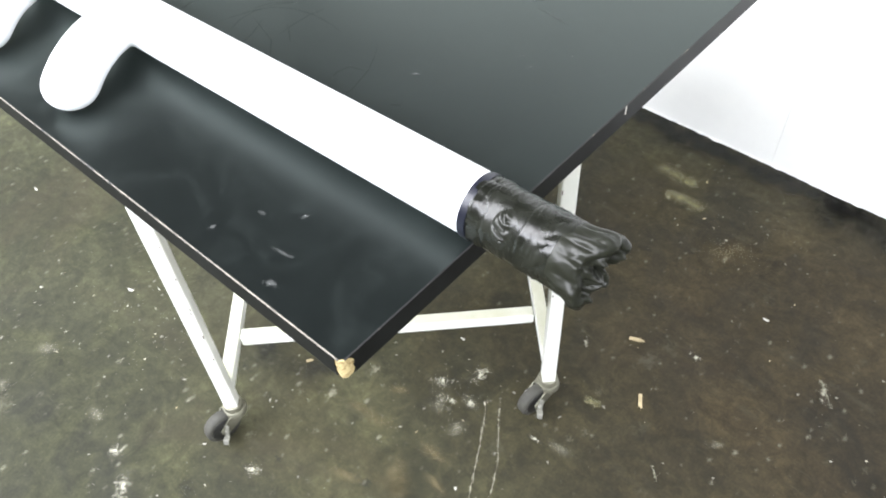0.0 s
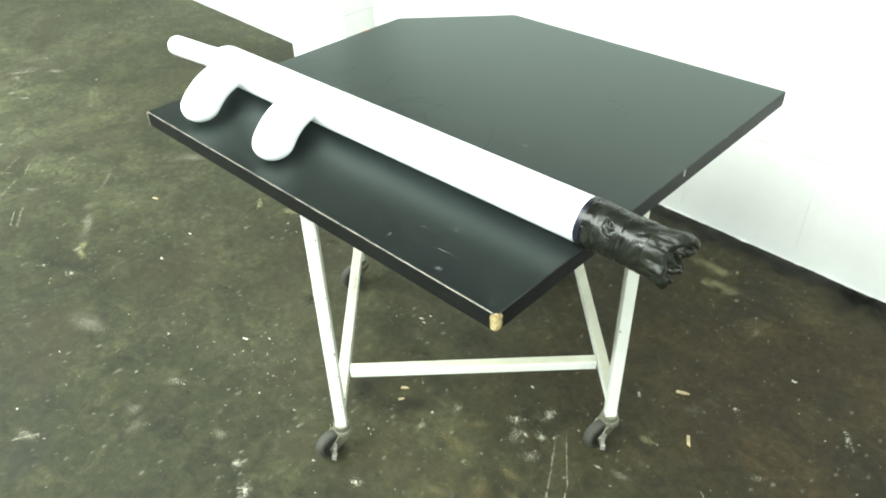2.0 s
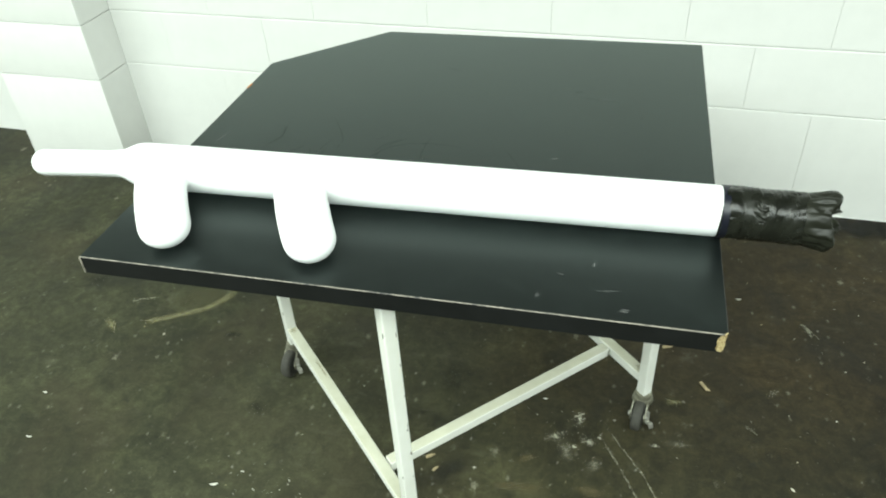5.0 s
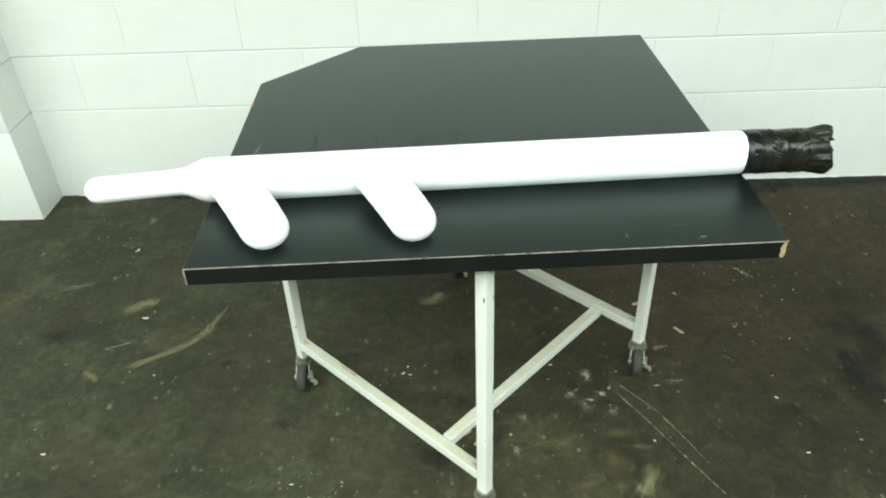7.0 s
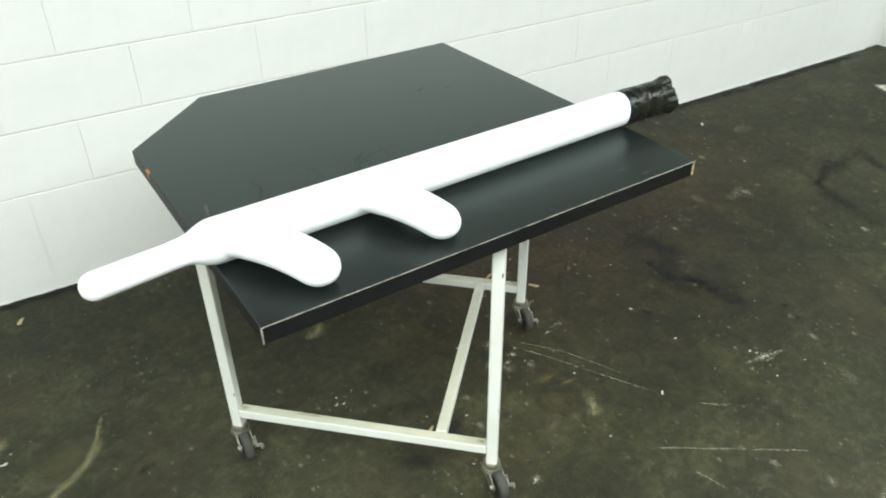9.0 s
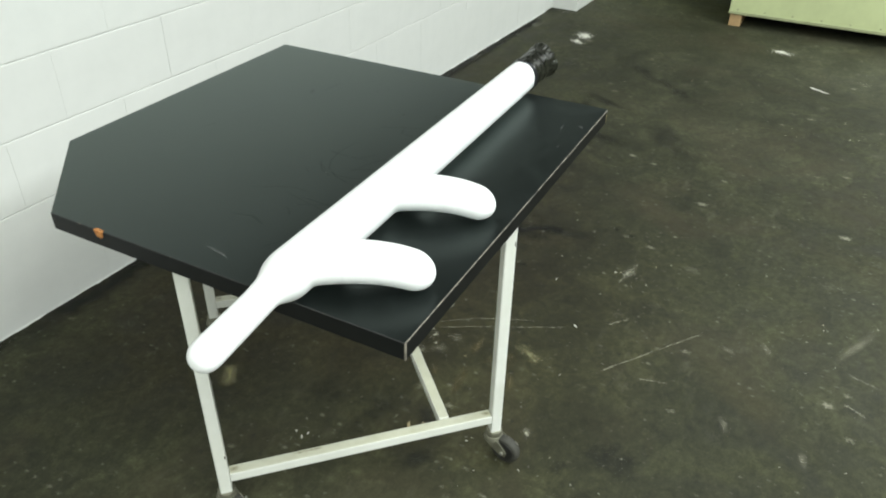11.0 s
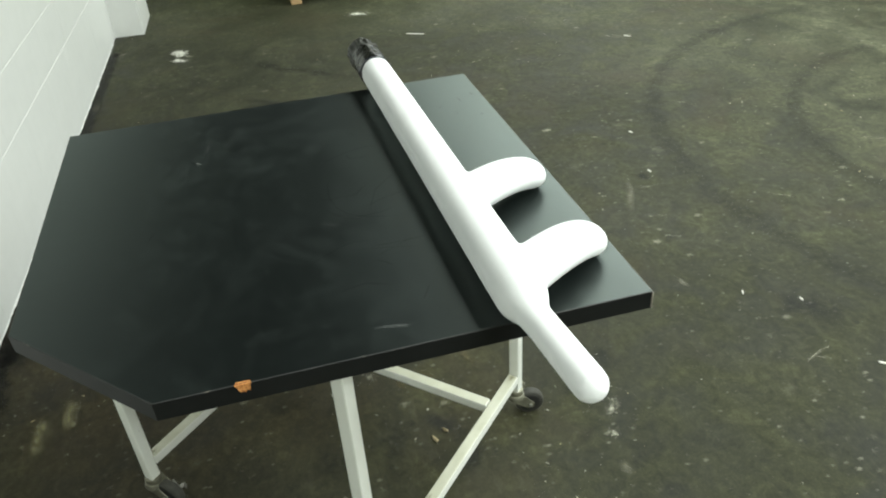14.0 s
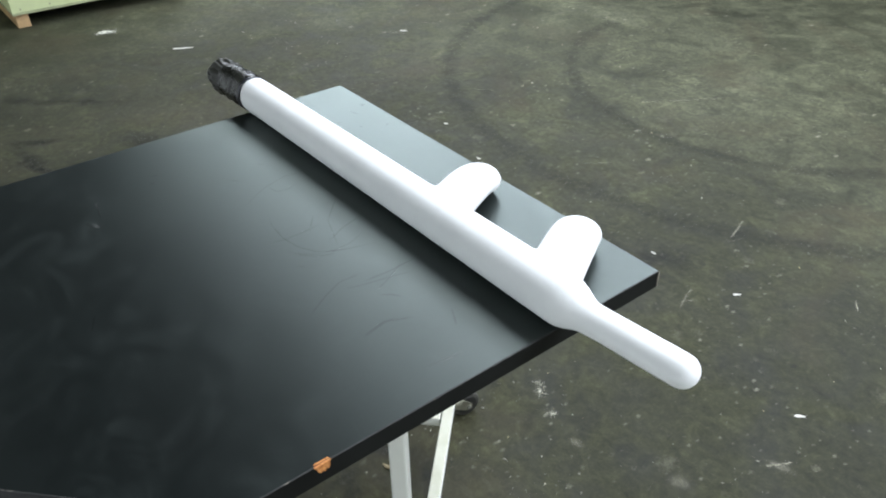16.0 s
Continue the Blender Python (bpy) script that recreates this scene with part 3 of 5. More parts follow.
BROKEN = {0: (0.0, 0.0080), 2: (0.0110, 0.0)}  # how far the bands are broken back from the bad corner
for i in range(6):
    a, b = (Vector(OUTLINE[(i + k) % 6]) for k in (0, 1))
    ia, ib = (Vector(inset(OUTLINE, 0.003)[(i + k) % 6]) for k in (0, 1))
    wa, wb = (inset(OUTLINE, INSET)[(i + k) % 6] for k in (0, 1))
    corner = i == 1
    if not corner:
        way = (b - a).normalized()
        cut0, cut1 = BROKEN.get(i, (0.0, 0.0))
        bm = bmesh.new()
        rows = []
        # ragged where it broke: the band reaches further at the foot on one side, at the top on the other
        for n in range(6):
            z, bite = TOP - THICK + (THICK - INSET) * n / 5, (0.75, 1.1, 0.9, 1.15, 0.95, 0.5)[n]
            rows.append([bm.verts.new((*p, z)) for p in (a + way * cut0 * bite, b - way * cut1 * bite, ib - way * cut1 * bite, ia + way * cut0 * bite)])
        for p, q in zip(rows, rows[1:]):
            for k in range(4):
                bm.faces.new((p[k], p[(k + 1) % 4], q[(k + 1) % 4], q[k]))
        bm.faces.new(rows[0][::-1])
        bm.faces.new(rows[-1])
        part("edge_band", bm, M_EDGE, tabletop)
    else:
        # bare chipboard at the bad corner, crumbled at its edge and foot
        bm = bmesh.new()
        foot = [Vector(inset(OUTLINE, 0.0012)[k]) for k in (1, 2)]
        back = [foot[0] + Vector((-0.0098, 0.0004)), foot[1] + Vector((-0.0006, 0.0145))]
        inner = Vector((-0.012, 0.012))
        rows = []
        for n in range(7):
            z = TOP - THICK - 0.0008 + (THICK - 0.0006) * n / 6
            ring = []
            for p, give in ((back[0], 0.2), (foot[0], 1), ((foot[0] + foot[1]) / 2, 1), (foot[1], 1), (back[1], 0.2), (inner, 0)):
                out = noise.noise(Vector((p.x * 400, p.y * 400, z * 260))) * 0.0016 * give
                ring.append(bm.verts.new((p.x + out * 0.7, p.y - out * 0.7, z)))
            rows.append(ring)
        for p, q in zip(rows, rows[1:]):
            for k in range(6):
                bm.faces.new((p[k], p[(k + 1) % 6], q[(k + 1) % 6], q[k]))
        bm.faces.new(rows[0][::-1])
        bm.faces.new(rows[-1])
        part("chipped_corner", bm, M_CHIPBOARD, tabletop, "broken corner of bare tan chipboard", 60)
    # worn arris between top and edge band
    bm = bmesh.new()
    v = [bm.verts.new((*p, z)) for p, z in ((a, TOP - INSET), (b, TOP - INSET), (wb, TOP - 0.0001), (wa, TOP - 0.0001))]
    bm.faces.new(v)
    bmesh.ops.extrude_face_region(bm, geom=bm.faces[:])
    for vert in v:
        vert.co.z -= 0.0006
    part("worn_arris", bm, M_CHIPBOARD if corner else (M_WORN if i == 0 else M_RUBBED), tabletop)
bm = bmesh.new()
a = Vector(OUTLINE[0]) + Vector((0.0006, 0.0006))
bar(bm, (*a, TOP - THICK), (*a, TOP - 0.002), 0.0028, 0.0028, 0.0004)
part("worn_corner", bm, M_WORN, tabletop)


# broken-out spot in the edge band
bm = bmesh.new()
ring = [(0.632 + 0.0115 * c * (1 + 0.15 * math.sin(5 * k)), TOP - 0.0005 + 0.014 * min(0, s) * (1 + 0.2 * math.cos(3 * k)))
        for k in range(14) for c, s in [(math.cos(k / 13 * math.pi + math.pi), math.sin(k / 13 * math.pi + math.pi))]]
near = [bm.verts.new((-0.9957, y, z)) for y, z in ring]
back = [bm.verts.new((-0.9900, 0.632 + (y - 0.632) * 0.8, TOP + 0.0004 if k in (0, 13) else z)) for k, (y, z) in enumerate(ring)]
for k in range(14):
    bm.faces.new((near[k], near[(k + 1) % 14], back[(k + 1) % 14], back[k]))
bm.faces.new(near)
bm.faces.new(back[::-1])
part("broken_edge_spot", bm, M_ORANGE, tabletop, "bare orange chipboard where the edge broke out")
bm = bmesh.new()
box(bm, (-0.0012, 0.5385, TOP - 0.016), (0.0004, 0.5408, TOP - 0.002), None, 0.0003)
part("edge_nick", bm, M_FLAKE, tabletop)

LEG = 0.0258
LEGS = {"B": (-0.499, 0.040), "C": (-0.049, 0.491), "D": (-0.490, 0.945), "A": (-0.952, 0.495)}
for x, y in LEGS.values():
    bm = bmesh.new()
    bar(bm, (x, y, 0.082), (x, y, TOP - THICK), LEG, LEG, 0.003, radians(45))
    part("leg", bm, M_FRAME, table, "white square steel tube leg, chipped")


def between(p, q, start, stop):
    """The stretch of the line p to q that begins and ends that far from its ends."""
    p, q = Vector(p), Vector(q)
    w = (q - p).normalized()
    return p + w * start, q - w * stop


RAIL_Z = 0.130
for a, b in (("A", "B"), ("C", "D")):
    p, q = between(LEGS[a], LEGS[b], LEG / 2 + 0.0005, LEG / 2 + 0.0005)
    bm = bmesh.new()
    bar(bm, (*p, RAIL_Z), (*q, RAIL_Z), 0.0255, 0.0255, 0.0025)
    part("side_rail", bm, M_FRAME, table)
p, q = Vector((-0.587, 0.130)), Vector((-0.137, 0.580))
p, q = between(p, q, 0.015, 0.015)
bm = bmesh.new()
bar(bm, (*p, RAIL_Z), (*q, RAIL_Z), 0.0255, 0.0255, 0.0025)
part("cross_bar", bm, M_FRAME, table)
for a, b in (("A", "B"), ("B", "C"), ("C", "D"), ("D", "A")):
    p, q = between(LEGS[a], LEGS[b], LEG / 2 + 0.0005, LEG / 2 + 0.0005)
    bm = bmesh.new()
    bar(bm, (*p, TOP - THICK - 0.0135), (*q, TOP - THICK - 0.0135), 0.0255, 0.0255, 0.0025)
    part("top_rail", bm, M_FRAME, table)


# paint knocked off along the legs, down to brown primer
chips = random.Random(4)
for leg, count, out, along in (("B", 8, (1, -1), 0.0095), ("B", 2, (-1, -1), 0.0108), ("C", 2, (1, -1), -0.0105), ("A", 1, (-1, -1), 0.0108)):
    n = Vector((*out, 0)).normalized()
    side = Vector((-n.y, n.x, 0))
    for k in range(count):
        z, tall, wide = 0.14 + 0.50 * (k + chips.random()) / count, chips.uniform(0.003, 0.010), chips.uniform(0.0008, 0.0018)
        c = Vector((*LEGS[leg], z)) + n * LEG / 2 + side * (along + chips.uniform(-0.0015, 0.0015))
        bm = bmesh.new()
        pts = [(wide * math.cos(a) * chips.uniform(0.6, 1.1), tall * math.sin(a) * chips.uniform(0.6, 1.1)) for a in (i * math.pi / 3.5 for i in range(7))]
        back, front = ([bm.verts.new(c + n * d + side * u + Vector((0, 0, v))) for u, v in pts] for d in (-0.0004, 0.0004))
        bm.faces.new(back)
        bm.faces.new(front[::-1])
        for i in range(7):
            bm.faces.new((back[i], front[i], front[(i + 1) % 7], back[(i + 1) % 7]))
        part("paint_chip", bm, M_CHIPPED, table)


def bloom(centre, along, across, length, width):
    """A rusty stain on a frame face, as a thin sheet."""
    bm = bmesh.new()
    uv = bm.loops.layers.uv.new("UVMap")
    along, across = Vector(along).normalized() * length / 2, Vector(across).normalized() * width / 2
    face = bm.faces.new([bm.verts.new(Vector(centre) + along * u + across * v) for u, v in ((-1, -1), (1, -1), (1, 1), (-1, 1))])
    for loop, co in zip(face.loops, ((0, 0), (1, 0), (1, 1), (0, 1))):
        loop[uv].uv = co
    part("rust_bloom", bm, M_STAIN, table)


for a, b in (("A", "B"), ("C", "D"), ("B", "A"), ("D", "C")):
    p, q = Vector(LEGS[a]), Vector(LEGS[b])
    w = (q - p).normalized()
    c = p + w * (LEG / 2 + 0.012)
    bloom((c.x, c.y, RAIL_Z + 0.0137), (w.x, w.y, 0), (-w.y, w.x, 0), 0.034, 0.024)
for along in (0.17, 0.20):
    p = Vector(LEGS["A"]).lerp(Vector(LEGS["B"]), along / 0.63)
    bloom((p.x + 0.004, p.y + 0.004, RAIL_Z + 0.0137), (1, -1, 0), (1, 1, 0), 0.06, 0.012)


def caster(x, y, turn):
    """A swivel caster under a leg; it trails along its own -y."""
    m = pose(x, y, 0, 0, 0, turn)
    put = lambda b: (bmesh.ops.transform(b, matrix=m, verts=b.verts), b)[1]
    r, trail = 0.037, -0.036
    bm = bmesh.new()
    rod(bm, (0, 0, 0.070), (0, 0, 0.086), 0.0195, sides=28, bevel=0.002)
    rod(bm, (0, 0, 0.058), (0, 0, 0.071), 0.0255, 0.0225, 28, 0.002)
    body = part("caster", put(bm), M_STEEL, table, "small swivel caster with grey rubber wheel", 35)
    for s in (-1, 1):
        b = bmesh.new()
        pts = [(0.017, 0.064), (-0.022, 0.066), (trail - 0.011, r + 0.004), (trail - 0.009, r - 0.010), (trail + 0.008, r - 0.010), (0.012, 0.052)]
        inner, outer = [b.verts.new((s * 0.0155, py, pz)) for py, pz in pts], [b.verts.new((s * 0.0185, py, pz)) for py, pz in pts]
        b.faces.new(inner)
        b.faces.new(outer[::-1])
        for k in range(len(pts)):
            b.faces.new((inner[k], outer[k], outer[(k + 1) % len(pts)], inner[(k + 1) % len(pts)]))
        part("fork_plate", put(b), M_STEEL, body)
    b = bmesh.new()
    rod(b, (-0.0115, trail, r), (0.0115, trail, r), r, sides=40, bevel=0.006)
    part("wheel", put(b), M_RUBBER, body, "grey rubber tyre", 50)
    b = bmesh.new()
    rod(b, (-0.0128, trail, r), (0.0128, trail, r), 0.0275, sides=32, bevel=0.002)
    part("hub", put(b), M_HUB, body, "", 40)
    b = bmesh.new()
    rod(b, (-0.023, trail, r), (0.023, trail, r), 0.0055, sides=6)
    part("axle_bolt", put(b), M_BRIGHT, body)
    b = bmesh.new()
    bar(b, (0.0205, trail + 0.004, r + 0.018), (0.0230, trail - 0.004, r - 0.010), 0.010, 0.003, 0.0008)
    bar(b, (0.0230, trail - 0.004, r - 0.009), (0.034, trail - 0.012, r - 0.004), 0.012, 0.003, 0.0008)
    bar(b, (0.0335, trail - 0.012, r - 0.004), (0.036, trail - 0.015, r - 0.014), 0.011, 0.003, 0.0008)
    part("brake_tab", put(b), M_BRIGHT, body)


for leg, turn in (("B", -8), ("C", -12), ("A", -4), ("D", -38)):
    caster(*LEGS[leg], turn)


# ---- the white moulding on the table ----
AXIS_Y, AXIS_SLOPE, AXIS_Z = 0.2312, 0.0165, 0.7920
RADIUS, RISE = 0.0390, 0.0418  # half width and half height: the pole is a little taller than wide


def axis(x, dz=0.0):
    return Vector((x, AXIS_Y + AXIS_SLOPE * x, AXIS_Z + dz))


moulding = thing("white_moulding", (-0.55, 0.215, TOP), "smooth white pole with two curved stub arms and rounded tip, lying on black table", "pole")


def swept(bm, path, sides=40):
    """An oval skin along rows of centre, half width and half height."""
    rings, n = [], len(path)
    for k, (c, wide, high) in enumerate(path):
        w = (path[min(k + 1, n - 1)][0] - path[max(k - 1, 0)][0]).normalized()
        side = w.cross(Vector((0, 0, 1))).normalized()
        up = side.cross(w)
        rings.append([bm.verts.new(c + side * math.cos(a) * wide + up * math.sin(a) * high) for a in (2 * math.pi * j / sides for j in range(sides))])
    for p, q in zip(rings, rings[1:]):
        for j in range(sides):
            bm.faces.new((p[j], p[(j + 1) % sides], q[(j + 1) % sides], q[j]))
    bm.faces.new(rings[0][::-1])
    bm.faces.new(rings[-1])
    return bm


def rounded(path, way, reach, steps=8):
    """Adds a half-ball to the end of a path."""
    c, wide, high = path[-1]
    for k in range(1, steps + 1):
        a = k / steps * math.pi / 2 * 0.985
        path.append((c + way * reach * math.sin(a), wide * math.cos(a), high * math.cos(a)))
    return path


TIP_R, TIP_END, TIP_BEND, TIP_DROP = 0.0244, -1.214, 0.014, 0.0015
bm = bmesh.new()
# pole, a little slimmer at the taped end, and shoulder
path = [(axis(-0.003, -0.0006), RADIUS - 0.0004, RISE - 0.0008), (axis(-0.45), RADIUS, RISE), (axis(-0.93), RADIUS * 1.035, RISE), (axis(-0.985), RADIUS * 1.03, RISE)]
for k in range(1, 10):
    s = k / 9
    ease = (s * s * (3 - 2 * s)) ** 1.25
    path.append((axis(-0.985 - 0.058 * s, -TIP_DROP * s * 0.4), RADIUS * 1.03 + (TIP_R + 0.0008 - RADIUS * 1.03) * ease, RISE + (TIP_R + 0.0008 - RISE) * ease))
path.append((axis(-1.065, -TIP_DROP * 0.5) - Vector((0, TIP_BEND * 0.2, 0)), TIP_R, TIP_R))
path.append((axis(TIP_END + TIP_R, -TIP_DROP) - Vector((0, TIP_BEND, 0)), TIP_R * 1.02, TIP_R * 1.02))
rounded(path, (path[-1][0] - path[-2][0]).normalized(), TIP_R)
swept(bm, path)


def arm(root_x, bend, end, wide, high):
    """A stub that leaves the pole aslant, arches and comes down to rest its round end on the table."""
    root, bend, end = axis(root_x), Vector(bend), Vector(end)
    path, steps = [], 14
    for k in range(steps + 1):
        s = k / steps
        c = root * (1 - s) ** 2 + bend * (2 * s * (1 - s)) + end * s * s
        path.append((c, wide + (0.0425 - wide) * s, high + (0.0300 - high) * s))
    way = (path[-1][0] - path[-3][0]).normalized()
    return swept(bm, rounded(path, way, 0.041))


arm(-0.955, (-0.906, 0.1180, 0.8115), (-0.8685, 0.0610, 0.7825), 0.0445, 0.0322)
arm(-0.6935, (-0.6565, 0.1260, 0.8115), (-0.6195, 0.0675, 0.7812), 0.0450, 0.0316)
rough = new("rough", mesh_of("rough", bm, M_WHITE))
fuse = rough.modifiers.new("fuse", "REMESH")
fuse.mode, fuse.voxel_size, fuse.use_smooth_shade = "VOXEL", 0.0035, True
soften = rough.modifiers.new("soften", "SMOOTH")
soften.factor, soften.iterations = 0.5, 14
bpy.context.view_layer.update()
solid = bmesh.new()
solid.from_mesh(rough.evaluated_get(bpy.context.evaluated_depsgraph_get()).to_mesh())
bpy.data.objects.remove(rough)


def region(c):
    if c.x < -1.035:
        return "tip"
    if c.y < axis(c.x).y - RADIUS - 0.014:
        return "arm" if c.x < -0.75 else "second_arm"
    return "pole"


for want, name, label in (("pole", "pole", ""), ("tip", "tip", "narrow round-ended white tip"), ("arm", "stub_arm", "curved white stub arm"), ("second_arm", "stub_arm", "curved white stub arm")):
    piece = solid.copy()
    bmesh.ops.delete(piece, geom=[f for f in piece.faces if region(f.calc_center_median()) != want], context="FACES")
    part(name, piece, M_WHITE, moulding, label, 60)
solid.free()

# black tape round the end, in overlapping turns, and the bunched film at its mouth
TAPE0, TAPE1 = -0.005, 0.122
TAPE_DROP = 0.0030


def tape_axis(x):
    """The taped end sags a little below the pole's own line."""
    return axis(x, -0.0008 - TAPE_DROP * max(0.0, x) / 0.13)


def wrap(x0, x1, r, seed, crinkle):
    """One turn of tape: taut and shiny, with ring-wise rucks, sharp edges and a crumpled spot."""
    b = bmesh.new()
    sides, rows = 150, max(14, int((x1 - x0) / 0.0009))
    rings = []
    for i in range(rows + 1):
        x = x0 + (x1 - x0) * i / rows
        ring = []
        for j in range(sides):
            a = 2 * math.pi * j / sides
            ca, sa = math.cos(a), math.sin(a)
            # rucks run round the pole: short along it, long about it
            drift = 0.004 * noise.noise(Vector((ca * 1.2 + seed, sa * 1.2, x * 9)))
            ruck = 1 - 2 * abs(noise.noise(Vector(((x + drift) * 120 + seed, ca * 0.8, sa * 0.8))))
            fine = noise.noise(Vector(((x + drift) * 260 + seed, ca * 2.2, sa * 2.2)))
            slack = noise.noise(Vector((x * 22 + seed, ca * 1.9 + 3, sa * 1.9)))
            where = max(0.0, min(1.0, 0.5 + 1.6 * noise.noise(Vector((x * 25, ca * 1.6 + 7, sa * 1.6 + seed)))))
            d = r + crinkle * (0.55 * max(0.0, ruck) ** 2 * where + 0.22 * fine * where + 0.62 * slack)
            # crumpled spot with folds bent round it
            far = Vector(((x - 0.0480) / 0.0150, (a - radians(143)) / 0.50))
            near = max(0.0, 1 - far.length ** 2)
            wave = (far - Vector((0.5, -1.5))).length * 6.5 + 2.2 * noise.noise(Vector((x * 60, a * 3.0, 1.7)))
            d += 0.0048 * min(1.0, near * 2.0) * (abs(math.sin(wave)) ** 0.7 - 0.40)
            # tucks by the mouth of the pole and a slack ring where the film starts
            tuck = max(0.0, 1 - abs(x - 0.009) / 0.010)
            d += 0.0018 * tuck * (abs(math.sin(a * 5 + 3 * noise.noise(Vector((ca * 2, sa * 2, 0.3))))) - 0.5)
            pull = max(0.0, 1 - abs(x - 0.102) / 0.016)
            d += 0.0020 * pull * (abs(math.sin(a * 6.5 + 90 * x + 2 * noise.noise(Vector((ca * 2, sa * 2, 5.3))))) - 0.4)
            edge = 0.0014 * (1 - min(1.0, 9 * min(i, rows - i) / rows))
            skew = 0.0036 * math.sin(a + seed)
            ring.append(b.verts.new(tape_axis(x + skew) + Vector((0, ca * (d - edge - 0.0010), sa * (d - edge + 0.0010)))))
        rings.append(ring)
    for p, q in zip(rings, rings[1:]):
        for j in range(sides):
            b.faces.new((p[j], p[(j + 1) % sides], q[(j + 1) % sides], q[j]))
    return b


bm = bmesh.new()
rod(bm, tape_axis(-0.0062), tape_axis(0.004), RISE - 0.0006, sides=48)
part("blue_tape_edge", bm, M_BLUE, moulding, "thin dark blue tape edge", 40)
for k, (x0, x1, r, crinkle) in enumerate(((TAPE0, 0.027, 0.0400, 0.0024), (0.020, 0.050, 0.0407, 0.0024), (0.044, 0.074, 0.0396, 0.0018), (0.066, 0.098, 0.0403, 0.0020), (0.090, TAPE1, 0.0393, 0.0026))):
    part("tape_turn", wrap(x0, x1, r, 3.7 * k + 1, crinkle), M_TAPE, moulding, "glossy black wrinkled tape", 70)


def hump(a, centre, width):
    """A smooth rise round an angle in degrees."""
    off = (math.degrees(a) - centre + 180) % 360 - 180
    return math.exp(-(off / width) ** 2)


def ridged(p, octaves=2):
    """Soft folds with sharper crests, at falling scales."""
    total, gain = 0.0, 1.0
    for k in range(octaves):
        v = noise.noise(p * 2.1 ** k + Vector((k * 7.1, 0, 0)))
        total += gain * (0.5 - (v * v + 0.004) ** 0.5 * 1.7)
        gain *= 0.34
    return total


TUCK = 0.009  # the film's rim is turned in


def bunched(seed):
    """Film gathered at the end: a puffed skirt drawn in by the tape, a crumpled face with a dark hollow, and flaps above it."""
    b = bmesh.new()
    sides, rows = 220, 60
    rings = []
    for i in range(rows + 1):
        s = i / rows
        ring = []
        for j in range(sides):
            a = 2 * math.pi * j / sides
            ca, sa = math.cos(a), math.sin(a)
            flap, side_flap, curl = hump(a, 80, 30), hump(a, 25, 26), hump(a, 205, 46)
            lip = 0.023 + 0.018 * flap + 0.021 * side_flap + 0.011 * curl
            mouth = 0.0382 + 0.006 * flap + 0.002 * side_flap + 0.005 * curl
            if s < 0.5:
                q = s / 0.5
                x = TAPE1 - 0.012 + (0.012 + lip) * math.sin(math.pi / 2 * q) ** 0.9
                r = 0.0392 + (mouth - 0.0392) * q + 0.0026 * math.sin(math.pi * q)
                gather = abs(math.sin(8.0 * a + 3.0 * noise.noise(Vector((ca * 1.7, sa * 1.7, seed))))) - 0.6
                r += 0.0028 * gather * math.sin(math.pi * min(1.0, q * 1.25)) ** 0.8
                place = Vector((x * 26 + seed, ca * r * 46, sa * r * 46))
                r += (0.0070 - 0.0025 * q) * ridged(place) * min(1.0, q * 2.0) - TUCK * max(0.0, q / 0.3 - 2.333) ** 2
                x += 0.0030 * noise.noise(place * 1.3 + Vector((0, 9, 0))) * q
            else:
                q = (s - 0.5) / 0.5
                r = (mouth - TUCK) * (1 - q) ** 0.85
                place = Vector((seed + 3.0, ca * r * 48, sa * r * 48))
                hollow = math.exp(-((ca * r - 0.010) ** 2 + (sa * r - 0.012) ** 2) / 0.013 ** 2)
                x = TAPE1 + lip * (1 - q) ** 1.3 + 0.033 * (1 - (1 - q) ** 1.3) + 0.021 * ridged(place) * min(1.0, q * 5) - 0.020 * hollow
                edge = Vector(((TAPE1 + lip) * 26 + seed, ca * mouth * 46, sa * mouth * 46))
                r += 0.0045 * ridged(edge) * (1 - q) ** 2
            r = max(r, 0.0006)
            ring.append(b.verts.new(tape_axis(x) + Vector((0, ca * r, sa * r))))
        rings.append(ring)
    for p, q in zip(rings, rings[1:]):
        for j in range(sides):
            b.faces.new((p[j], p[(j + 1) % sides], q[(j + 1) % sides], q[j]))
    b.faces.new(rings[-1])
    return b


part("bunched_film", bunched(5.2), M_BAG, moulding, "crumpled black plastic film bunched at the end", 75)


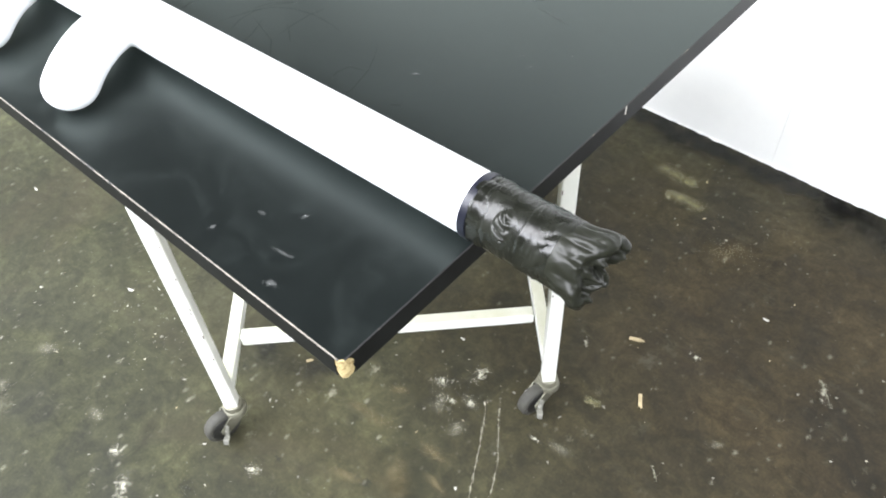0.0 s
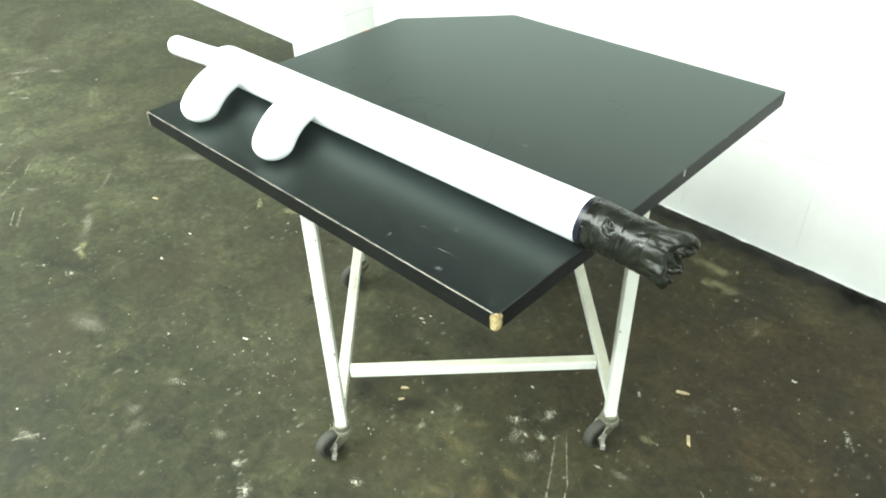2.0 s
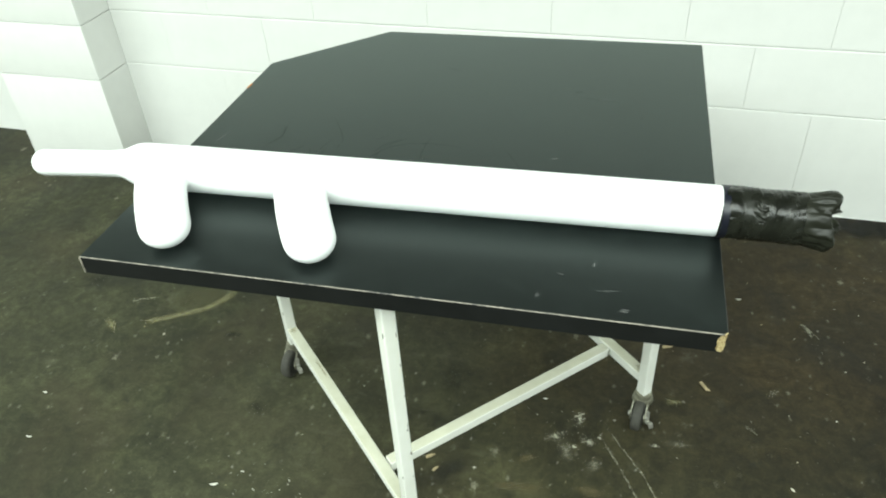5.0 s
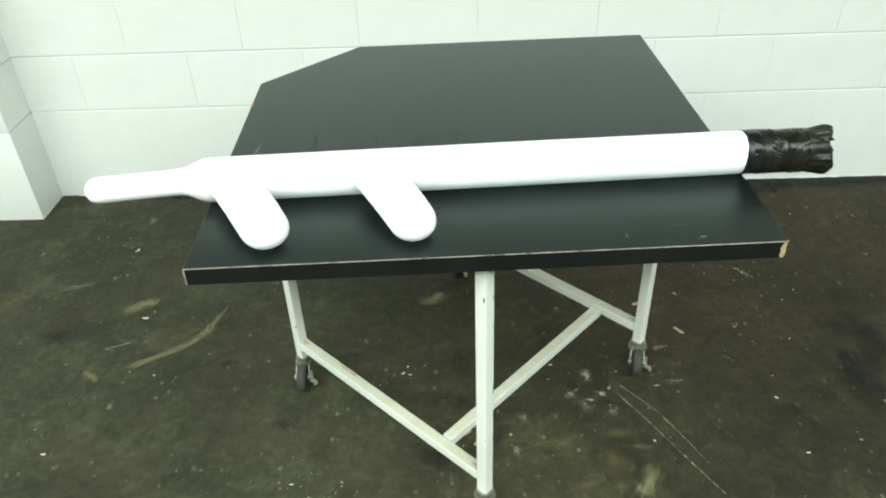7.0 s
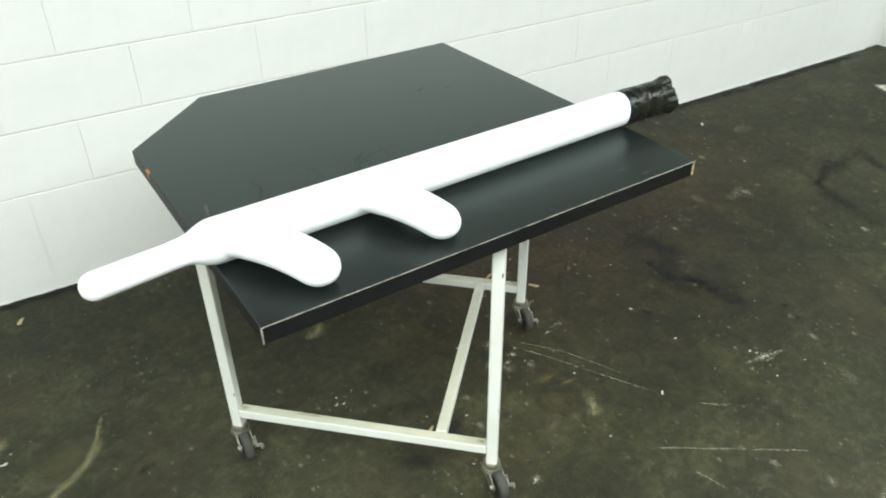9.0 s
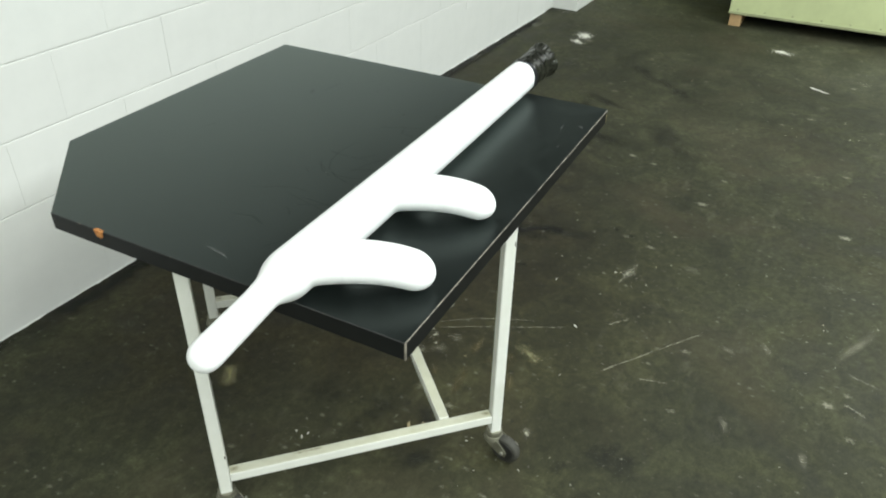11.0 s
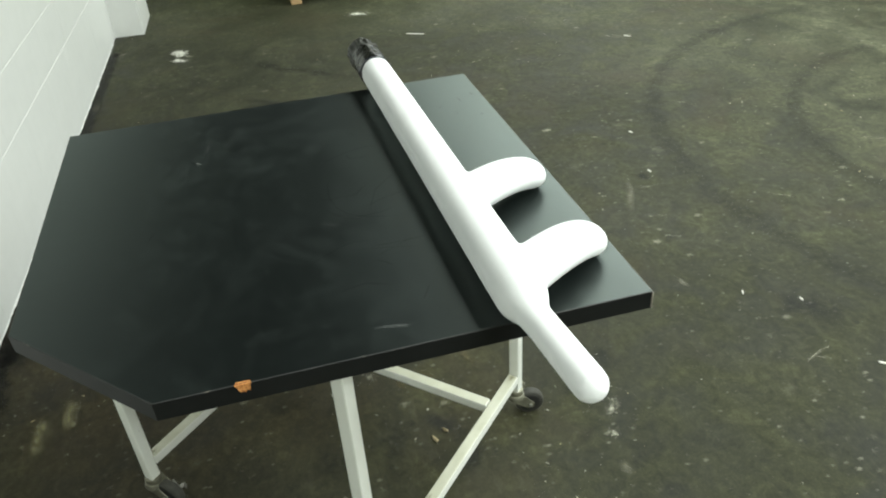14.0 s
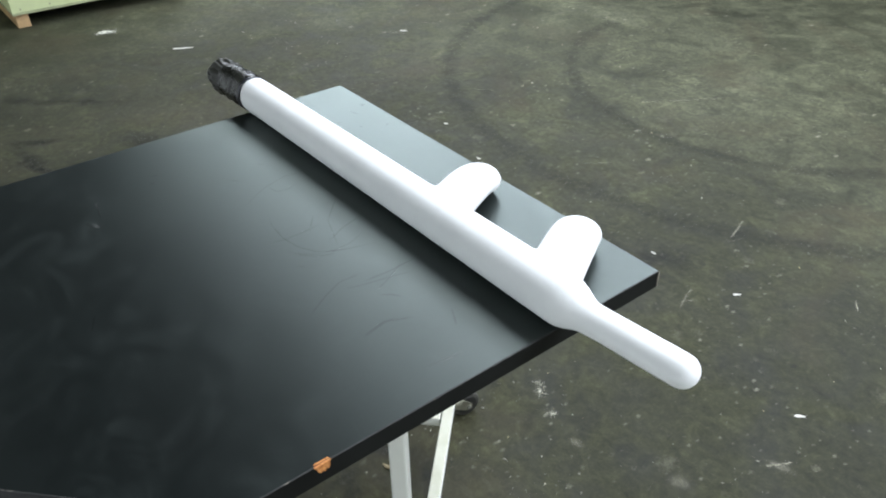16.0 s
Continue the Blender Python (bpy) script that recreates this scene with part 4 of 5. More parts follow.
# ---- the crates by the far side ----
def crate(x, y0, y1, depth, height, label):
    """A painted plywood crate that stands on pine feet; its front faces -x."""
    z0 = 0.088
    c = thing("wooden_crate", (x + depth / 2, (y0 + y1) / 2, 0), label, "crate", "crates on pine feet")
    b = bmesh.new()
    box(b, (x + 0.012, y0 + 0.012, z0), (x + depth - 0.012, y1 - 0.012, z0 + height), None, 0.003)
    part("body", b, M_CRATE, c)
    for lo, hi in (((x, y0, z0 + 0.006), (x + 0.0115, y1, z0 + height)), ((x + depth - 0.0115, y0, z0 + 0.006), (x + depth, y1, z0 + height)),
                   ((x + 0.012, y0, z0 + 0.006), (x + depth - 0.012, y0 + 0.0115, z0 + height)), ((x + 0.012, y1 - 0.0115, z0 + 0.006), (x + depth - 0.012, y1, z0 + height))):
        b = bmesh.new()
        box(b, lo, hi, None, 0.002)
        part("panel", b, M_CRATE, c)
    b = bmesh.new()
    box(b, (x - 0.003, y0 - 0.003, z0 - 0.008), (x + depth + 0.003, y1 + 0.003, z0 + 0.0055), None, 0.002)
    part("base_board", b, M_CRATE_EDGE, c)
    for fy in (y0 + 0.01, y1 - 0.085):
        b = bmesh.new()
        box(b, (x + 0.012, fy, 0), (x + depth - 0.012, fy + 0.075, z0 - 0.008), None, 0.003)
        part("foot", b, M_PINE, c, "raw pine batten foot")
    for k in range(7):
        b = bmesh.new()
        rod(b, (x - 0.0012, y0 + 0.05 + (y1 - y0 - 0.1) * k / 6, z0 + 0.025), (x + 0.002, y0 + 0.05 + (y1 - y0 - 0.1) * k / 6, z0 + 0.025), 0.004, sides=10)
        part("nail_head", b, M_STEEL, c)


crate(3.58, -0.93, 0.185, 0.60, 0.62, "pale green painted plywood crate on raw pine feet")
crate(4.25, 0.16, 0.98, 0.60, 0.62, "pale green crate behind the nearer crate on floor")


# ---- marks in the floor ----
def ribbon(name, points, width, mat, z=0.0012, rough_edge=0.25, taper=True):
    """A flat worn mark along a line of floor points."""
    bm = bmesh.new()
    uv, metres, start = bm.loops.layers.uv.new("UVMap"), bm.loops.layers.uv.new("metres"), random.uniform(0, 9)
    pts = [Vector((x, y, 0)) for x, y in points]
    fine = []
    for a, b in zip(pts, pts[1:]):
        steps = max(2, int((b - a).length / 0.03))
        fine += [a.lerp(b, k / steps) for k in range(steps)]
    fine.append(pts[-1])
    n, pairs = len(fine), []
    for k, p in enumerate(fine):
        w = (fine[min(k + 1, n - 1)] - fine[max(k - 1, 0)]).normalized()
        side = Vector((-w.y, w.x, 0))
        h = width / 2 * (1 + rough_edge * random.uniform(-1, 1))
        drift = side * width * 0.4 * rough_edge * random.uniform(-1, 1)
        pairs.append((bm.verts.new(p + drift + side * h + Vector((0, 0, z))), bm.verts.new(p + drift - side * h + Vector((0, 0, z)))))
    for k in range(n - 1):
        face = bm.faces.new((pairs[k][0], pairs[k][1], pairs[k + 1][1], pairs[k + 1][0]))
        for loop, co in zip(face.loops, ((k, 0), (k, 1), (k + 1, 1), (k + 1, 0))):
            loop[uv].uv = (co[0] / (n - 1), co[1])
            loop[metres].uv = (start + co[0] * 0.03, start + co[1] * width)
    return part(name, bm, mat, floor)


def arc(cx, cy, r, a0, a1, steps=40):
    return [(cx + r * math.cos(radians(a0 + (a1 - a0) * k / steps)), cy + r * math.sin(radians(a0 + (a1 - a0) * k / steps))) for k in range(steps + 1)]


def blot(name, x, y, length, width, turn, mat, z=0.0012):
    c, s = math.cos(radians(turn)) * length / 2, math.sin(radians(turn)) * length / 2
    return ribbon(name, [(x - c, y - s), (x, y), (x + c, y + s)], width, mat, z, 0.15)


ribbon("tyre_mark", arc(0.34, -2.79, 1.72, -12, 150), 0.15, M_TYRE, 0.0010, 0.06)
ribbon("tyre_mark", arc(0.29, -2.73, 1.07, -8, 160), 0.13, M_TYRE, 0.0010, 0.06)
ribbon("yellow_streak", [(-1.56, 0.528), (-1.488, 0.557), (-1.442, 0.575), (-1.393, 0.608), (-1.351, 0.630), (-1.312, 0.656), (-1.275, 0.697), (-1.247, 0.763), (-1.230, 0.835)], 0.048, M_YELLOW, 0.0012, 0.1)
ribbon("olive_haze", [(-1.50, 0.62), (-1.40, 0.67), (-1.32, 0.73), (-1.25, 0.83)], 0.16, M_HAZE, 0.0007, 0.1)
ribbon("yellow_streak", [(-1.60, 0.565), (-1.56, 0.540), (-1.53, 0.50)], 0.035, M_YELLOW, 0.0014, 0.1)
ribbon("yellow_streak", [(-1.33, 0.645), (-1.285, 0.700), (-1.245, 0.785), (-1.228, 0.845)], 0.026, M_YELLOW, 0.0016, 0.1)
ribbon("yellow_streak", [(-2.28, 0.36), (-2.12, 0.22), (-2.03, 0.14)], 0.030, M_PALE)
ribbon("yellow_streak", [(-2.05, 0.15), (-1.90, 0.05), (-1.76, -0.05)], 0.075, M_PALE)
ribbon("yellow_streak", [(-1.84, 0.01), (-1.78, -0.03), (-1.70, -0.06)], 0.050, M_YELLOW, 0.0016)
ribbon("scratch", [(-0.165, 0.452), (-0.112, 0.362), (-0.067, 0.284), (0.0, 0.155), (0.075, 0.02)], 0.015, M_LINE, 0.0014, 0.05)
ribbon("scratch", [(-0.146, 0.468), (-0.091, 0.385), (-0.034, 0.310), (0.02, 0.20), (0.06, 0.10)], 0.013, M_LINE, 0.0014, 0.05)


def scratches(lines):
    """Straight scratches, each with its width."""
    for pts, w in lines:
        ribbon("scratch", pts, w * 1.6, M_LINE, 0.0014, 0.05)


# by the west wall end
scratches([
    ([(-2.64, -0.13), (-2.54, -0.03), (-2.45, 0.04)], 0.012), ([(-2.17, -0.2), (-2.34, -0.08), (-2.46, 0.05)], 0.014),
    ([(-2.46, -0.07), (-2.53, 0.01), (-2.62, 0.12)], 0.014), ([(-2.43, 0.04), (-2.51, 0.1)], 0.014), ([(-2.1, -0.14), (-2.21, -0.08)], 0.013),
    ([(-2.07, -0.13), (-2.21, -0.05)], 0.013),
])
# west of the table
scratches([
    ([(-1.09, -0.45), (-1.14, -0.53)], 0.018), ([(-1.56, 0.64), (-1.531, 0.657), (-1.486, 0.673)], 0.016),
])
# under the table and in front of it
scratches([
    ([(-0.12, -0.08), (0.02, -0.18), (0.13, -0.26), (0.27, -0.36)], 0.012), ([(-0.06, -0.21), (-0.035, -0.3)], 0.012),
    ([(-0.9, -1.24), (-0.94, -1.18)], 0.016), ([(-0.59, -0.78), (-0.57, -0.82), (-0.545, -0.9)], 0.014), ([(-0.57, -0.82), (-0.6, -0.86)], 0.012),
    ([(-0.46, -1.22), (-0.41, -1.38)], 0.014),
])
# east of the table
scratches([
    ([(0.53, -1.83), (0.4, -2.02), (0.25, -2.26)], 0.018), ([(0.25, -1.23), (0.17, -1.33)], 0.012), ([(0.13, -0.06), (0.2, -0.12)], 0.016),
    ([(0.25, -0.74), (0.225, -0.83)], 0.016), ([(0.12, -0.73), (0.085, -0.8)], 0.018), ([(0.44, -0.82), (0.44, -0.91)], 0.018),
    ([(0.36, 0.9), (0.415, 0.835)], 0.018), ([(0.195, 0.505), (0.225, 0.475)], 0.012), ([(0.53, -0.06), (0.36, -0.03)], 0.018),
])
# far east
scratches([
    ([(1.13, -1.36), (1.03, -1.45)], 0.02),
])
def blots(mat, places):
    """Soft-edged marks: centre, length, width and turn of each."""
    for x, y, l, w, a in places:
        blot("paint_smear" if mat is M_WHITEMARK else "scuff", x, y, l, w, a, mat, 0.0013)


# by the west wall end
blots(M_WHITEMARK, [
    (-3.47, 0.46, 0.34, 0.1, 62), (-3.36, 0.57, 0.2, 0.09, 50), (-3.31, 0.2, 0.26, 0.12, 55), (-3.58, 0.57, 0.16, 0.09, 80),
    (-3.42, 0.41, 0.12, 0.1, 60), (-3.32, 0.17, 0.3, 0.07, 85), (-3.15, 0.33, 0.14, 0.08, 30), (-2.77, 0.08, 0.1, 0.07, 20),
    (-3.09, 0.66, 0.07, 0.06, 0),
])
blots(M_PALE, [
    (-3.58, 0.55, 0.16, 0.07, 30), (-3.46, 0.48, 0.42, 0.16, 85), (-3.34, 0.18, 0.5, 0.15, 85), (-2.3, 0.02, 0.12, 0.06, 40),
    (-2.05, 0.55, 0.3, 0.12, 40),
])
blots(M_RUST, [
    (-2.36, 0.92, 0.26, 0.1, 10),
])
# west of the table
blots(M_WHITEMARK, [
    (-1.68, -0.11, 0.09, 0.05, 20), (-1.79, -0.15, 0.07, 0.03, 50),
])
blots(M_PALE, [
    (-1.4, -0.18, 0.3, 0.12, 10), (-1.12, -0.48, 0.14, 0.05, 10), (-1.75, 0.95, 0.22, 0.05, 20),
])
blots(M_YELLOW, [
    (-1.51, 0.84, 0.16, 0.1, 30),
])
# under the table and in front of it
blots(M_PALE, [
    (-1, -0.13, 0.1, 0.06, 30), (-0.215, 0.345, 0.1, 0.07, 120), (-0.147, 0.319, 0.08, 0.05, 60), (0.04, 0.415, 0.1, 0.04, 5),
    (-0.12, -0.46, 0.12, 0.05, 30), (-0.15, -0.66, 0.12, 0.05, 10), (-0.99, -0.25, 0.09, 0.07, 0), (-0.76, -0.15, 0.08, 0.05, 0),
    (-1, -0.26, 0.08, 0.07, 0),
])
blots(M_RUST, [
    (-0.15, 0.247, 0.16, 0.06, 4), (-0.146, 0.145, 0.1, 0.07, 80), (-0.21, 1.3, 0.14, 0.06, 0), (-0.17, 0.16, 0.2, 0.1, -50),
    (-0.29, 0.23, 0.16, 0.06, 10), (-0.16, 0.17, 0.12, 0.07, -60),
])
blots(M_YELLOW, [
    (-0.12, 1.2, 0.16, 0.07, 0), (0.03, 0.545, 0.05, 0.04, 0), (-0.11, 0.1, 0.14, 0.08, 60), (-0.18, 1.27, 0.18, 0.09, 0),
    (-0.6, 0.81, 0.12, 0.09, 40),
])
blots(M_WHITEMARK, [
    (-0.243, 0.384, 0.11, 0.06, 30), (-0.193, 0.45, 0.1, 0.06, 70), (-0.165, 0.385, 0.09, 0.06, 10), (-0.57, -0.2, 0.14, 0.06, -30),
    (-0.065, 0.665, 0.06, 0.035, -60), (-0.65, -0.17, 0.08, 0.06, 40), (-0.55, -0.22, 0.1, 0.06, 20), (-0.4, -0.01, 0.08, 0.05, 30),
])
blots(M_RUST, [(-0.16, 0.139, 0.15, 0.05, 8), (-0.335, 0.226, 0.14, 0.045, 12), (-0.10, 0.20, 0.12, 0.05, 0), (-0.25, 0.10, 0.16, 0.05, 14), (-0.30, 0.31, 0.10, 0.04, 20)])
blots(M_WHITEMARK, [(-0.20, 0.362, 0.07, 0.03, 15), (-0.01, 0.40, 0.06, 0.02, -10)])
# east of the table
blots(M_PALE, [
    (0.4, -0.76, 0.46, 0.06, -25), (0.19, -0.42, 0.1, 0.05, 60), (0.27, 0.62, 0.07, 0.03, 45), (0.25, -0.52, 0.1, 0.05, 30),
])
blots(M_WHITEMARK, [
    (0.44, -0.045, 0.16, 0.07, -10), (0.14, 0.78, 0.06, 0.045, 10), (0.385, 0.865, 0.1, 0.03, -70),
])
blots(M_RUST, [
    (0.05, 1.11, 0.25, 0.14, 20),
])
# far east
blots(M_SPLASH, [
    (2.86, 0.93, 0.24, 0.16, 20), (2.74, 0.93, 0.16, 0.1, 60), (3.18, -0.22, 0.2, 0.1, 75),
])
blots(M_PALE, [
    (2.84, -0.68, 0.16, 0.08, 60), (2.58, -0.88, 0.14, 0.05, 40), (2.06, -1.54, 0.2, 0.09, 30), (1.215, 0.63, 0.14, 0.1, -60),
    (1.7, 1.02, 0.16, 0.09, -45), (1.2, 0.64, 0.22, 0.1, 10), (1.72, 1.02, 0.2, 0.06, 10), (2.17, 1.345, 0.24, 0.05, -2),
    (2.98, 1.27, 0.3, 0.09, -2), (3.33, 1.24, 0.1, 0.2, 0),
])
blots(M_WHITEMARK, [
    (1.22, 0.62, 0.12, 0.08, -80),
])


def stains(places):
    for x, y, l, w, a in places:
        blot("oil_stain", x, y, l, w, a, M_DARK, 0.0008)


stains([
    (0.6, 0.5, 0.62, 0.22, 80), (0.58, 0.24, 0.3, 0.09, 92), (0.52, 0.4, 0.35, 0.25, 60),
    (-1.737, 0.719, 0.1, 0.06, 10), (-1.19, 0.564, 0.05, 0.03, 20), (-1.044, 0.478, 0.07, 0.045, -10), (1.5, 0.45, 0.6, 0.08, 70),
    (0.32, 0.3, 0.08, 0.05, 40),
])
# under the table
stains([(-0.52, 0.52, 0.16, 0.11, 60), (-0.49, 0.23, 0.26, 0.1, 40), (-0.62, 0.20, 0.2, 0.09, 120)])
stains([
    (-1, 0.33, 0.07, 0.05, 0), (2.3, 0.3, 0.9, 0.12, 50), (1.6, 0.1, 0.5, 0.2, 30), (-0.38, -0.95, 0.3, 0.2, 30), (0.52, -0.88, 0.1, 0.07, 0),
    (-0.37, -0.22, 0.22, 0.14, 60), (-0.47, -0.12, 0.06, 0.05, 0), (0.68, 0.01, 0.06, 0.04, 0), (0.7, 0.07, 0.05, 0.03, 0),
    (1.74, 0.55, 0.6, 0.1, 12),
])
for pts, w in (([(0.625, 0.66), (0.64, 0.52), (0.615, 0.40)], 0.16), ([(0.62, 0.42), (0.597, 0.30), (0.575, 0.17)], 0.085),
               ([(1.40, 0.41), (1.52, 0.49), (1.66, 0.565), (1.78, 0.62), (1.86, 0.64), (1.93, 0.61)], 0.055), ([(1.93, 0.62), (1.91, 0.53), (1.87, 0.43), (1.80, 0.28)], 0.085), ([(-0.66, 0.32), (-0.58, 0.39), (-0.46, 0.35), (-0.39, 0.40)], 0.10)):
    ribbon("oil_stain", pts, w, M_DARK, 0.0009, 0.2)
ribbon("oil_stain", [(0.532, 0.568), (0.520, 0.386), (0.581, 0.310), (0.587, 0.194)], 0.045, M_STROKE, 0.0011, 0.1)


# black splashed band along the foot of the wall
for x0, x1, w in ((-0.75, 0.35, 0.13), (0.1, 0.75, 0.20), (0.6, 1.6, 0.11), (-2.0, -0.7, 0.07), (1.5, 3.2, 0.10)):
    along = lambda x: (x, WALL_AT[1] - 0.038 * x - w * 0.28)
    ribbon("tar_band", [along(x0), along((x0 + x1) / 2), along(x1)], w, M_TAR, 0.0009, 0.2)


# wall paint run out raggedly over the floor at the wall's foot
bm = bmesh.new()
turned = wall_pose.to_3x3()
steps = 620
pairs = []
for k in range(steps + 1):
    x = -1.95 + 5.2 * k / steps
    reach = 0.0012 + 0.007 * max(0.0, noise.noise(Vector((x * 9, 2.2, 0)))) + 0.006 * max(0.0, noise.noise(Vector((x * 42, 5.2, 0))))
    foot, out = (wall_pose @ Vector((x, y, 0)) for y in (0.002, -reach))
    pairs.append([bm.verts.new((p.x, p.y, z)) for p, z in ((foot, 0.0), (out, 0.0), (out, 0.0016), (foot, 0.0030))])
for p, q in zip(pairs, pairs[1:]):
    for k in range(4):
        bm.faces.new((p[k], p[(k + 1) % 4], q[(k + 1) % 4], q[k]))
bm.faces.new(pairs[0])
bm.faces.new(pairs[-1][::-1])
part("paint_edge", bm, M_WALL, floor, "ragged white paint along the wall's foot")


# ---- litter on the floor ----
def sliver(b, x, y, r, lift, long, turn):
    """A chip of paint: pointed at one end, ragged at the other, curled a little."""
    c, s = math.cos(turn), math.sin(turn)
    half = r * 0.62 * long
    shape = ((-1.0, 0.0), (-0.45, -0.62), (0.25, -0.80), (0.75, -0.45), (1.0, 0.15), (0.55, 0.55), (-0.1, 0.45), (-0.55, 0.35))
    ring = []
    for u, v in shape:
        px, py = u * half * random.uniform(0.85, 1.1), v * r * 0.5 * random.uniform(0.6, 1.2)
        ring.append((x + px * c - py * s, y + px * s + py * c, lift * (0.25 + 0.9 * u * u)))
    low = [b.verts.new((px, py, 0.0)) for px, py, z in ring]
    high = [b.verts.new((px, py, z)) for px, py, z in ring]
    n = len(ring)
    mid = b.verts.new((x, y, lift * 0.3))
    for k in range(n):
        b.faces.new((low[k], low[(k + 1) % n], high[(k + 1) % n], high[k]))
        b.faces.new((high[k], high[(k + 1) % n], mid))
    b.faces.new(low[::-1])
    return b


def litter(name, x, y, r, mat, label, category, group, long=1.0, turn=0.0, lift=0.004):
    b = bmesh.new()
    if mat is M_WOODCHIP:
        w = Vector((math.cos(radians(turn)), math.sin(radians(turn)), 0)) * r * long * 0.62
        c = Vector((x, y, 0.0030))
        bar(b, c - w, c + w * random.uniform(0.7, 1.0) + Vector((0, 0, 0.002)), r * 0.75, 0.004, 0.0008)
        bar(b, c - w * 0.5 + Vector((0, 0, 0.003)), c + w * 1.1 + Vector((r * 0.3, 0, 0.003)), r * 0.35, 0.003, 0.0006)
    else:
        sliver(b, x, y, r, lift * 0.8, max(1.5, long), radians(turn))
    lone(name, b, mat, (x, y, 0), label, category, group)


for x, y, r, long, turn in ((0.016, 0.738, 0.011, 2.1, 20), (0.105, 0.610, 0.010, 2.6, -60), (-0.526, 0.268, 0.010, 1.5, 30), (-0.505, 0.235, 0.007, 1.6, 50), (-1.88, 0.30, 0.011, 1.8, 10), (-1.35, 1.38, 0.016, 1.3, 60)):
    litter("wood_chip", x, y, r, M_WOODCHIP, "small pale splinter of wood on dark floor", "wood chip", "wood chips on floor", long, turn, 0.006)


def paint_flakes(places):
    for x, y, r, long, turn in places:
        litter("paint_flake", x, y, r, M_FLAKE, "small white flake of paint on dark floor", "paint flake", "paint flakes on floor", long, turn, 0.004)


paint_flakes([
    (-1.002, 0.094, 0.01, 1.3, 20), (-0.282, 0.497, 0.006, 1.2, 0), (-0.688, 0.492, 0.007, 1.2, 30), (-0.67, 0.485, 0.005, 1.2, 0),
    (-1.612, 1.146, 0.01, 1.3, 60), (1.6, 1.164, 0.016, 1.5, 40), (-0.258, -0.805, 0.011, 1.4, -20), (-0.346, -0.951, 0.01, 1.1, 0),
    (-0.656, -0.975, 0.012, 1.8, 48), (-1.058, -0.666, 0.015, 1.5, 42), (2.615, -0.475, 0.028, 3.6, 62),
])
paint_flakes([
    (0.898, -1.024, 0.012, 1.5, 30), (0.55, -0.925, 0.012, 1.7, 10), (-1.533, 0.129, 0.008, 1.2, 0), (-1.588, 0.267, 0.007, 1.3, 0),
    (-1.48, 0.78, 0.01, 1.1, 0), (0.08, 0.02, 0.008, 1.6, 50), (2.05, -1.6, 0.02, 1.8, 40), (0.29, 0.16, 0.006, 1, 0), (0.21, 0.97, 0.008, 1.2, 0),
    (-0.95, 0.14, 0.005, 1, 0),
])

grit = bmesh.new()
rng = random.Random(11)
placed = 0
CLUSTERS = ((-0.17, 1.30, 0.08), (-0.12, 1.20, 0.07), (0.10, 1.21, 0.10), (-0.21, 0.38, 0.07), (-0.90, 0.09, 0.06), (-0.83, 0.04, 0.06), (-0.98, 0.05, 0.08), (-1.73, -0.03, 0.08), (-1.41, 0.60, 0.07),
            (-3.40, 0.45, 0.20), (-0.55, -0.20, 0.08), (-0.55, 0.24, 0.10), (-0.30, 0.22, 0.12), (0.44, -0.04, 0.07), (-0.68, 0.49, 0.04), (-1.67, -0.11, 0.05), (-1.10, -0.13, 0.15), (0.50, -0.85, 0.12), (0.30, -0.70, 0.12))
while placed < 3400:
    if placed % 4 == 0:
        cx, cy, spread = CLUSTERS[rng.randrange(len(CLUSTERS))]
        x, y = cx + rng.gauss(0, spread), min(1.40, cy + rng.gauss(0, spread))
    else:
        x, y = rng.uniform(-4.6, 4.2), rng.uniform(-3.2, 1.40)
    dens = noise.noise(Vector((x * 0.9, y * 0.9, 3.3))) + 0.5 * noise.noise(Vector((x * 3.1, y * 3.1, 8.1)))
    if placed % 4 and rng.random() > 0.20 + 1.0 * dens:
        continue
    r, a0, thin = 0.0008 + 0.0042 * rng.random() ** 6, rng.uniform(0, 6.3), rng.uniform(0.25, 1.0)
    pts = []
    for k in range(5):
        px, py = r * rng.uniform(0.7, 1.5) * math.cos(k * 1.2566), r * thin * rng.uniform(0.6, 1.2) * math.sin(k * 1.2566)
        pts.append((x + px * math.cos(a0) - py * math.sin(a0), y + px * math.sin(a0) + py * math.cos(a0)))
    base = [grit.verts.new((px, py, 0.0)) for px, py in pts]
    peak = grit.verts.new((x, y, r * rng.uniform(0.35, 0.9)))
    for k in range(5):
        grit.faces.new((base[k], base[(k + 1) % 5], peak))
    placed += 1
lone("grit", grit, M_GRIT, (0, 0, 0), "pale grit and paint crumbs scattered over dark floor", "grit", kind="stuff")


# ---- dust and scratches on the tabletop ----
def table_mark(points, width, name="dust_smear", mat=M_DUST):
    bm = bmesh.new()
    uv = bm.loops.layers.uv.new("UVMap")
    n, pairs = len(points), []
    for k in range(n):
        p = Vector((*points[k], TOP + 0.0006))
        w = (Vector(points[min(k + 1, n - 1)]) - Vector(points[max(k - 1, 0)])).normalized()
        side = Vector((-w.y, w.x, 0)) * width / 2
        pairs.append((bm.verts.new(p + side), bm.verts.new(p - side)))
    for k in range(n - 1):
        face = bm.faces.new((pairs[k][0], pairs[k][1], pairs[k + 1][1], pairs[k + 1][0]))
        for loop, co in zip(face.loops, ((k, 0), (k, 1), (k + 1, 1), (k + 1, 0))):
            loop[uv].uv = (co[0] / (n - 1), co[1])
    return part(name, bm, mat, tabletop)


